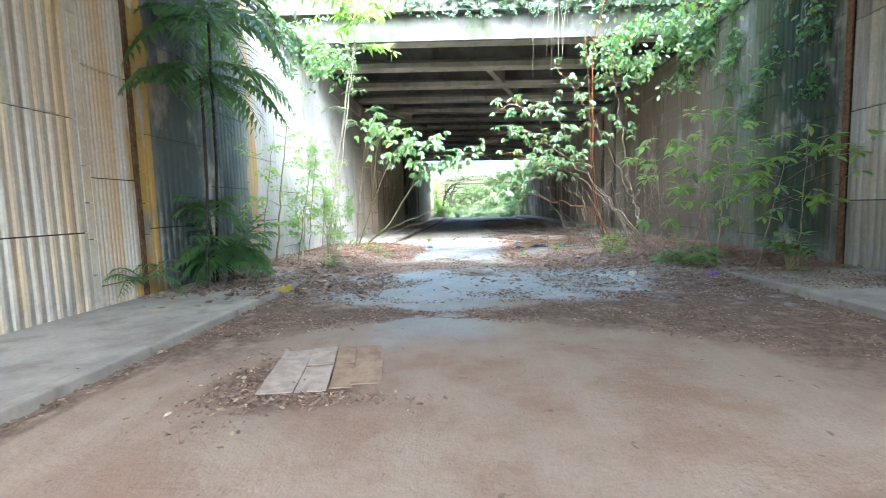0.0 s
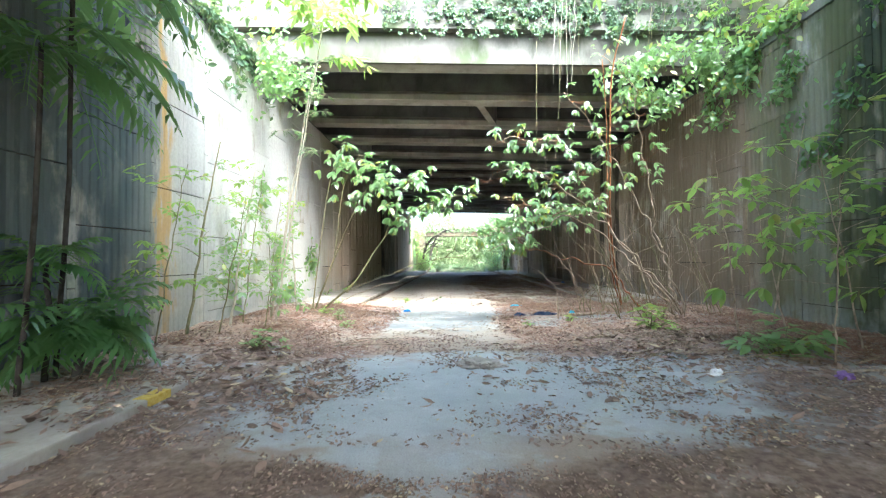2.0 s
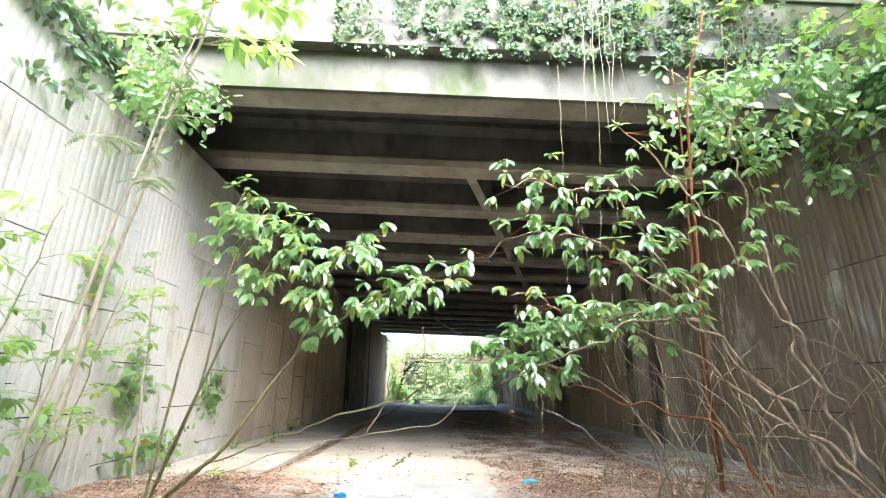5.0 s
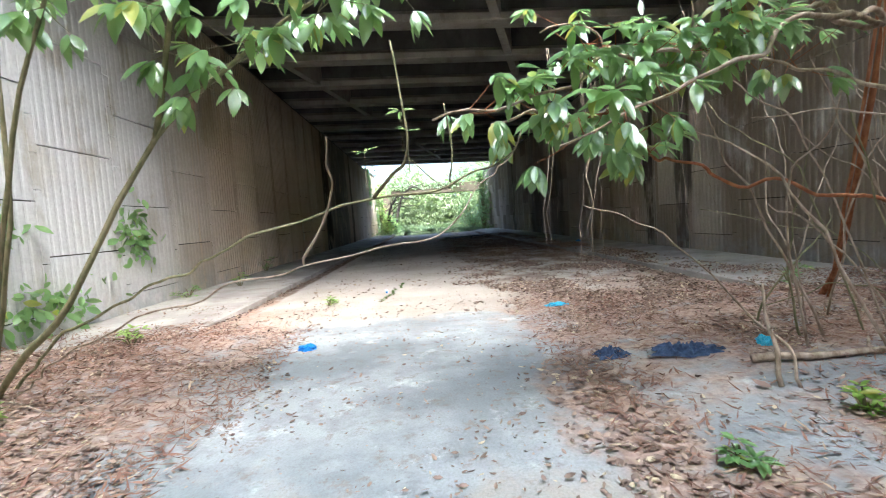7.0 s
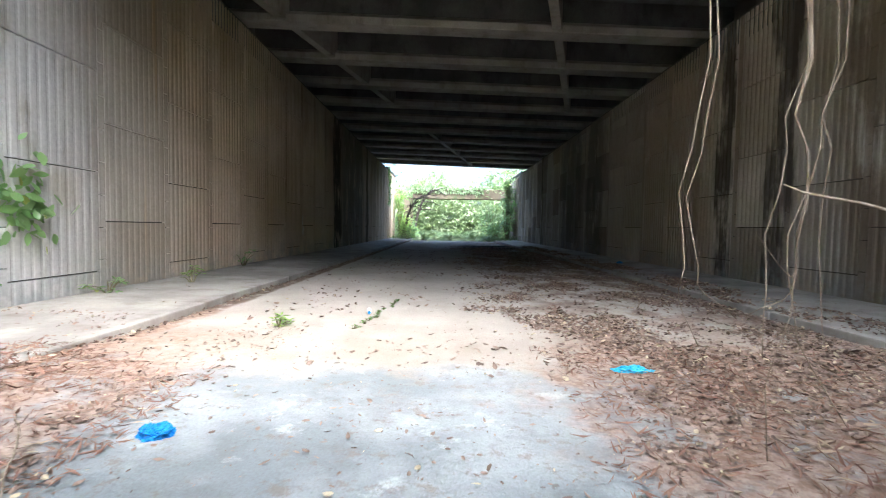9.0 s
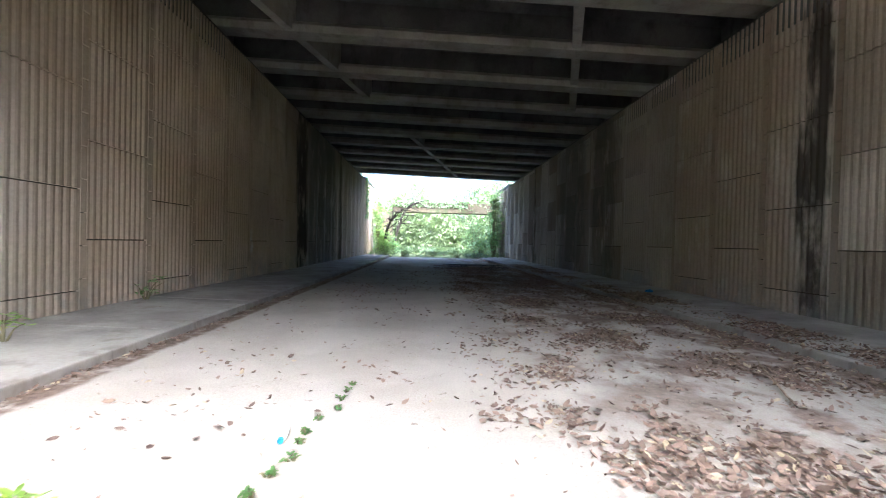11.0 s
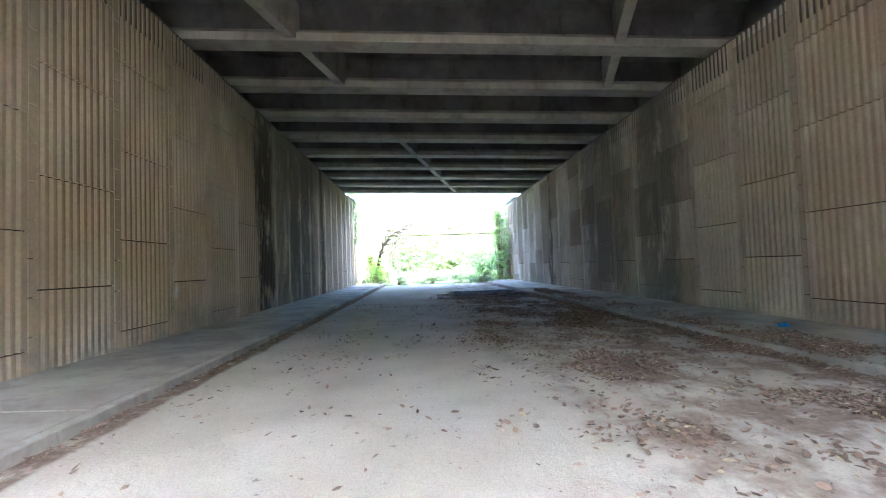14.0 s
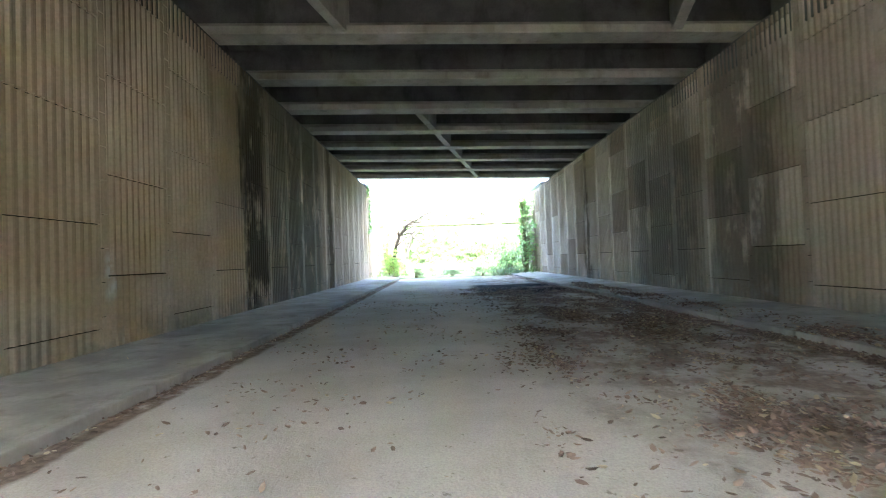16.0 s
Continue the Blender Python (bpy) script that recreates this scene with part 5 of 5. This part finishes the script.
def vines():
    r = random.Random(120)
    for k in range(8):
        x, y = r.choice((r.gauss(2.45, 0.25), r.gauss(5.2, 0.6))), 14.6 + r.uniform(-0.3, 0.3)
        z = level(x) + r.uniform(0.4, 1.4)
        n = r.uniform(1.6, 5.0)
        vs, fs, _ = tube([(x, y, z), (x + r.uniform(-.15, .15), y, z - n * 0.4), (x + r.uniform(-.2, .2), y + r.uniform(-.2, .2), z - n)], 0.007, 0.003, 4, 0.05)
        tagged(raw("hanging_vine", [tuple(q) for q in vs], fs, M_BARK, smooth=True), "thin dry vine hanging from the bridge edge", "vine", "vines hanging from the bridge")


    for k in range(5):
        x = 2.6 + r.gauss(0, 0.16)
        vs, fs, _ = tube([(x, 16.78, 13.6), (x + r.uniform(-.1, .1), 16.3, 11.4), (x + r.uniform(-.1, .1), 14.75, 9.6), (x + r.uniform(-.15, .15), 14.62, 8.2), (x + r.uniform(-.2, .2), 14.6, r.uniform(5.6, 7.0))], 0.010, 0.004, 5, 0.06)
        tagged(raw("hanging_vine", [tuple(q) for q in vs], fs, M_BARK_PALE, smooth=True), "pale dead vine hanging down over both parapets", "vine", "vines hanging from the bridge")
    for k in range(8):
        x, y = 1.38 + r.gauss(0, 0.12), 15.3 + r.gauss(0, 0.03)
        vs, fs, _ = tube([(x, y, 3.06), (x + r.uniform(-.06, .06), y, 2.0), (x + r.uniform(-.15, .15), y, 1.1), (x + r.uniform(-.2, .2), y, r.uniform(0.1, 1.3))], 0.004, 0.002, 4, 0.07)
        tagged(raw("hanging_vine", [tuple(q) for q in vs], fs, M_STICK, smooth=True), "thin pale root string hanging from the tangled tree", "vine", "vines hanging from the bridge")


vines()

# crowns over the wall tops and the bank
def bank_tree(at, height, spread, clumps, size, material, seed, label):
    r = random.Random(seed)
    root = thing("bank_tree", label, "tree", at=at)
    lv = Leaves()
    top = limb(root, [(0, 0, -0.2), (spread * 0.08, 0, height * 0.5), (0, spread * 0.06, height * 0.9)], 0.05 + height * 0.012, 0.03, M_BARK, "trunk", 0.1)
    for k in range(9):
        p = top[r.randrange(len(top) // 3, len(top))]
        a = r.uniform(0, 2 * math.pi)
        e = p + Vector((math.cos(a) * spread, math.sin(a) * spread, r.uniform(-0.1, 0.45) * spread))
        ln = limb(root, [p, (p + e) / 2 + Vector((0, 0, 0.15 * spread)), e], 0.03, 0.008, M_BARK, "limb", 0.08, 5)
        for c in range(clumps // 9):
            q = ln[r.randrange(3, len(ln))] + Vector((r.gauss(0, 0.22), r.gauss(0, 0.22), r.gauss(0, 0.18))) * spread
            spray(lv, q, (r.gauss(0, 1), r.gauss(0, 1), 0.2), r, size, 6, 1.0, 0.45, 0.4)
    lv.make("crown", material, root)


LIME = "bank tree with thin yellow-green foliage against the bright sky"
bank_tree((7.9, 11.6, 6.4), 3.6, 2.9, 420, 0.22, M_LEAF_LIME, 201, LIME)
bank_tree((7.5, 12.9, 6.4), 3.4, 3.3, 430, 0.24, M_LEAF_LIME, 205, LIME)
bank_tree((8.4, 14.6, 6.4), 3.0, 2.4, 300, 0.22, M_LEAF_LIME, 202, LIME)
bank_tree((-7.4, 13.2, 6.4), 3.0, 2.2, 220, 0.2, M_IVY, 203, "bank tree with grey-green foliage over the wall")
bank_tree((-7.2, 9.8, 6.4), 3.4, 2.0, 200, 0.2, M_LEAF, 204, "bank tree with green foliage over the wall")
r = random.Random(210)
for k in range(16):
    x = r.choice((-1, 1)) * r.uniform(10, 22)
    bank_tree((x, r.uniform(-14, 62), 6.3), r.uniform(5, 9), r.uniform(2.5, 4), 130, 0.55, M_LEAF, 220 + k, "leafy tree on the bank beside the road")

# beyond the far end
for k, (x, y, h, w) in enumerate(((-8.5, 62, 6.5, 3.6), (9.2, 63, 7.0, 3.8), (-8.0, 70, 7.5, 4.0), (8.6, 72, 7.0, 4.0))):
    bank_tree((x, y, 6.3 if y < 64 else -0.1), h + (0 if y < 64 else 5), w, 330, 0.34, M_LEAF_FAR, 260 + k, "tall leafy tree beyond the passage")
bush("tall_shrub", "tall leafy green shrub climbing the wall end", "shrub", (6.1, 59.6, 0.0), (1.1, 1.6, 6.4), 620, 0.26, M_LEAF, 301, 22, 0.42)
bush("tall_shrub", "leafy green shrub at the end of the passage", "shrub", (4.9, 61.5, 0.0), (2.0, 1.8, 3.4), 460, 0.27, M_LEAF, 302, 24, 0.4)
bush("tall_shrub", "tall thin green shrub against the wall end", "shrub", (-5.0, 62.5, 0.0), (1.0, 1.4, 5.6), 200, 0.26, M_LEAF_LIME, 306, 14, 0.4)
creeper("wall_creeper", "green creeper hanging down the wall end", lambda q: (WL + 0.03, 57.2 + 1.2 * q.random(), TOP_L + 0.3 - 3.6 * q.random() ** 1.6), 420, 0.2, M_LEAF, 321, (1, 0, 0), 0.9)
bush("low_shrub", "low green shrub growing beside the road", "shrub", (-3.9, 59.0, 0.0), (1.3, 1.0, 2.0), 260, 0.2, M_LEAF_LIME, 303, 14, 0.35)
bush("low_shrub", "low green shrub growing beside the road", "shrub", (-4.8, 65.0, 0.0), (2.0, 1.6, 2.6), 200, 0.4, M_LEAF, 304, 14, 0.35)
for k, (x, y, w, h) in enumerate(((-2.4, 58.4, 1.0, 1.0), (0.4, 59.4, 1.5, 0.6), (2.6, 58.8, 1.2, 0.8), (-1.2, 62.0, 1.6, 0.9), (1.6, 64.0, 2.0, 1.0), (5.2, 68.0, 2.2, 4.6))):
    bush("low_shrub", "low green scrub growing over the road end", "shrub", (x, y, 0.0), (w, 0.8, h), int(90 * w * max(1, h * 0.6)), 0.2, M_LEAF_FAR, 330 + k, 12, 0.4)
bush("low_shrub", "heap of grey brushwood and leaves on the road", "shrub", (4.2, 57.6, 0.0), (1.6, 0.7, 0.5), 120, 0.2, M_IVY, 305, 14, 0.35)


def bare_tree(at, seed, height=6.0, side=1):
    r = random.Random(seed)
    root = thing("bare_tree", "leaning dead tree with bare crooked branches", "tree", at=at)
    tr = limb(root, [(0, 0, -0.1), (side * 0.5, 0, height * 0.35), (side * 1.3, 0, height * 0.65), (side * 2.6, 0.2, height * 0.8)], 0.18, 0.07, M_BARK_DARK, "trunk", 0.15)
    for k in range(16):
        p = tr[r.randrange(4, len(tr))]
        e = p + Vector((r.uniform(-0.8, 2.4) * side, r.uniform(-1, 1), r.uniform(-0.6, 1.4)))
        limb(root, [p, (p + e) / 2 + Vector((0, 0, r.uniform(-0.2, 0.3))), e], 0.06, 0.02, M_BARK_DARK, "branch", 0.12, 5)


bare_tree((-4.6, 60.5, 0), 311)
bare_tree((-3.9, 66.0, 0), 312, 7.0)
creeper("ivy", "creepers over the distant beam", lambda q: (q.uniform(-5, 5), 75.9, 6.0 + 0.9 * q.random() ** 1.4), 520, 0.34, M_LEAF_FAR, 320, (0, -1, 0))


def woods():
    """Leafy masses in the distance."""
    r = random.Random(400)
    lv = Leaves()
    for k in range(22000):
        a = r.random()
        if a < 0.7:
            c = Vector((r.uniform(-24, 26), r.uniform(84, 108), 0))
            h = 15
        elif a < 0.88:
            c = Vector((r.uniform(-50, 50), r.uniform(-58, -34), 0))
            h = 13
        else:
            c = Vector((r.choice((-1, 1)) * r.uniform(24, 45), r.uniform(-40, 90), 6))
            h = 10
        c.z += h * r.random() ** 0.8 * (0.6 + 0.5 * noise.noise((c.x * 0.12, c.y * 0.12, 1)))
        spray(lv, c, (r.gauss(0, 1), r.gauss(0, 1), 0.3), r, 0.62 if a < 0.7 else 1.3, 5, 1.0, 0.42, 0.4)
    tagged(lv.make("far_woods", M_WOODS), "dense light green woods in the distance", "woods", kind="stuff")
    lv = Leaves()
    for k in range(16000):
        x, y = r.uniform(-16, 16), 57 + 32 * r.random() ** 0.8
        if abs(x) < 3.4 + 0.6 * noise.noise((y * 0.3, 0, 0)) and y < 70:
            continue
        lv.blade((x, y, 0), (r.gauss(0, 0.4), r.gauss(0, 0.4), 1), (r.gauss(0, 1), r.gauss(0, 1), 0.2), r.uniform(0.3, 0.9), 0.06, 0.25)
    tagged(lv.make("grass", M_LEAF_FAR), "tall bright green grass beyond the passage", "grass", kind="stuff")


woods()

# ---- facing panels of the walls ----
def ribbed(height, width, sign, deep, ribs=10):
    """A ribbed facing panel with a smooth margin; its outer face looks towards sign * x."""
    prof = [(0.0, -0.055), (0.0, 0.0), (0.035, 0.004)]
    a, b = 0.045, width - 0.045
    p = (b - a) / ribs
    for k in range(ribs):
        o = a + k * p
        if deep > 0.03:
            prof += [(o + 0.04 * p, -deep), (o + 0.40 * p, -deep), (o + 0.54 * p, 0.002), (o + 0.70 * p, 0.006), (o + 0.88 * p, 0.002)]
        else:
            prof += [(o + 0.08 * p, -deep), (o + 0.28 * p, -deep), (o + 0.42 * p, 0.002), (o + 0.68 * p, 0.002 + deep * 0.3), (o + 0.94 * p, 0.002)] if deep > 0.003 else []
    prof += [(width - 0.03, 0.0), (width, 0.0), (width, -0.055)]
    n = len(prof)
    verts = [(sign * d, u, z) for z in (0.0, height) for u, d in prof]
    if sign > 0:
        faces = [(i, i + 1, n + i + 1, n + i) for i in range(n - 1)] + [tuple(range(n))[::-1], tuple(range(n, 2 * n))]
    else:
        faces = [(i + 1, i, n + i, n + i + 1) for i in range(n - 1)] + [tuple(range(n)), tuple(range(n, 2 * n))[::-1]]
    me = bpy.data.meshes.new("panel")
    me.from_pydata(verts, [], faces)
    return me


def face_wall(wall, x, sign, top, material, columns, levels_a, levels_b, seed):
    """Columns of panels, each (start, width, kind), with narrow blocks between them."""
    r = random.Random(seed)
    made = {}
    bverts, bfaces = [], []
    for y0, width, kind in columns:
        cuts = [0.1] + [q for q in (levels_a if kind == "A" else levels_b) if 0.2 < q < top - 0.1] + [top]
        for z0, z1 in zip(cuts, cuts[1:]):
            deep = (0.005 if sign > 0 else 0.014) if 9.5 < y0 < 22 else (0.018 if y0 < 9.5 else 0.026 if y0 < 23 else 0.038 if y0 < 31 else 0.045)
            key = (round(z1 - z0, 3), round(width, 3), deep)
            if key not in made:
                made[key] = ribbed(z1 - z0 - 0.02, width - 0.15, sign, deep)
                made[key].materials.append(material)
            ob = new("panel", made[key])
            ob.parent = wall
            ob.location = (x + r.uniform(-0.006, 0.006), y0 + 0.145, z0 + 0.008)
        z = 0.1
        while z < top - 0.05:
            h = min(0.53, top - z)
            o = len(bverts)
            for xx in (x - sign * 0.055, x + sign * 0.002):
                for yy in (y0 + 0.006, y0 + 0.139):
                    for zz in (z + 0.007, z + h - 0.007):
                        bverts.append((xx, yy, zz))
            bfaces += [tuple(o + i for i in q) for q in ((0, 1, 3, 2), (4, 6, 7, 5), (0, 4, 5, 1), (2, 3, 7, 6), (0, 2, 6, 4), (1, 5, 7, 3))]
            z += h
    ob = raw("joint_blocks", bverts, bfaces, material, wall)
    ob["kind"] = "stuff"


def columns_from(y_joint, pitch, y_min, y_max, kind_at_joint):
    out, k = [], math.floor((y_min - y_joint) / pitch) + 1
    while y_joint + k * pitch < y_max - 0.3:
        y = y_joint + k * pitch
        out.append((y, min(pitch, y_max - y), kind_at_joint if k % 2 == 0 else ("B" if kind_at_joint == "A" else "A")))
        k += 1
    return out


A_L, B_L = [0.45, 2.06, 3.67, 5.28], [1.26, 2.87, 4.48, 6.09]
A_R, B_R = [0.57, 2.2, 3.84, 5.46], [1.38, 3.02, 4.65, 6.2]
cols_l = columns_from(5.55, 1.73, START_Y, 6.55, "A") + [(6.69, 1.94, "B")] + columns_from(24.2, 1.73, 8.0, END_Y, "B")
cols_r = columns_from(6.78, 1.73, START_Y, 8.5, "B") + columns_from(24.45, 1.745, 8.72, END_Y, "A")
cols_r.insert(0, (8.7, 1.795 - 0.003, "B"))
cols_r = [c for c in cols_r if not (8.70 < c[0] < 10.4)]
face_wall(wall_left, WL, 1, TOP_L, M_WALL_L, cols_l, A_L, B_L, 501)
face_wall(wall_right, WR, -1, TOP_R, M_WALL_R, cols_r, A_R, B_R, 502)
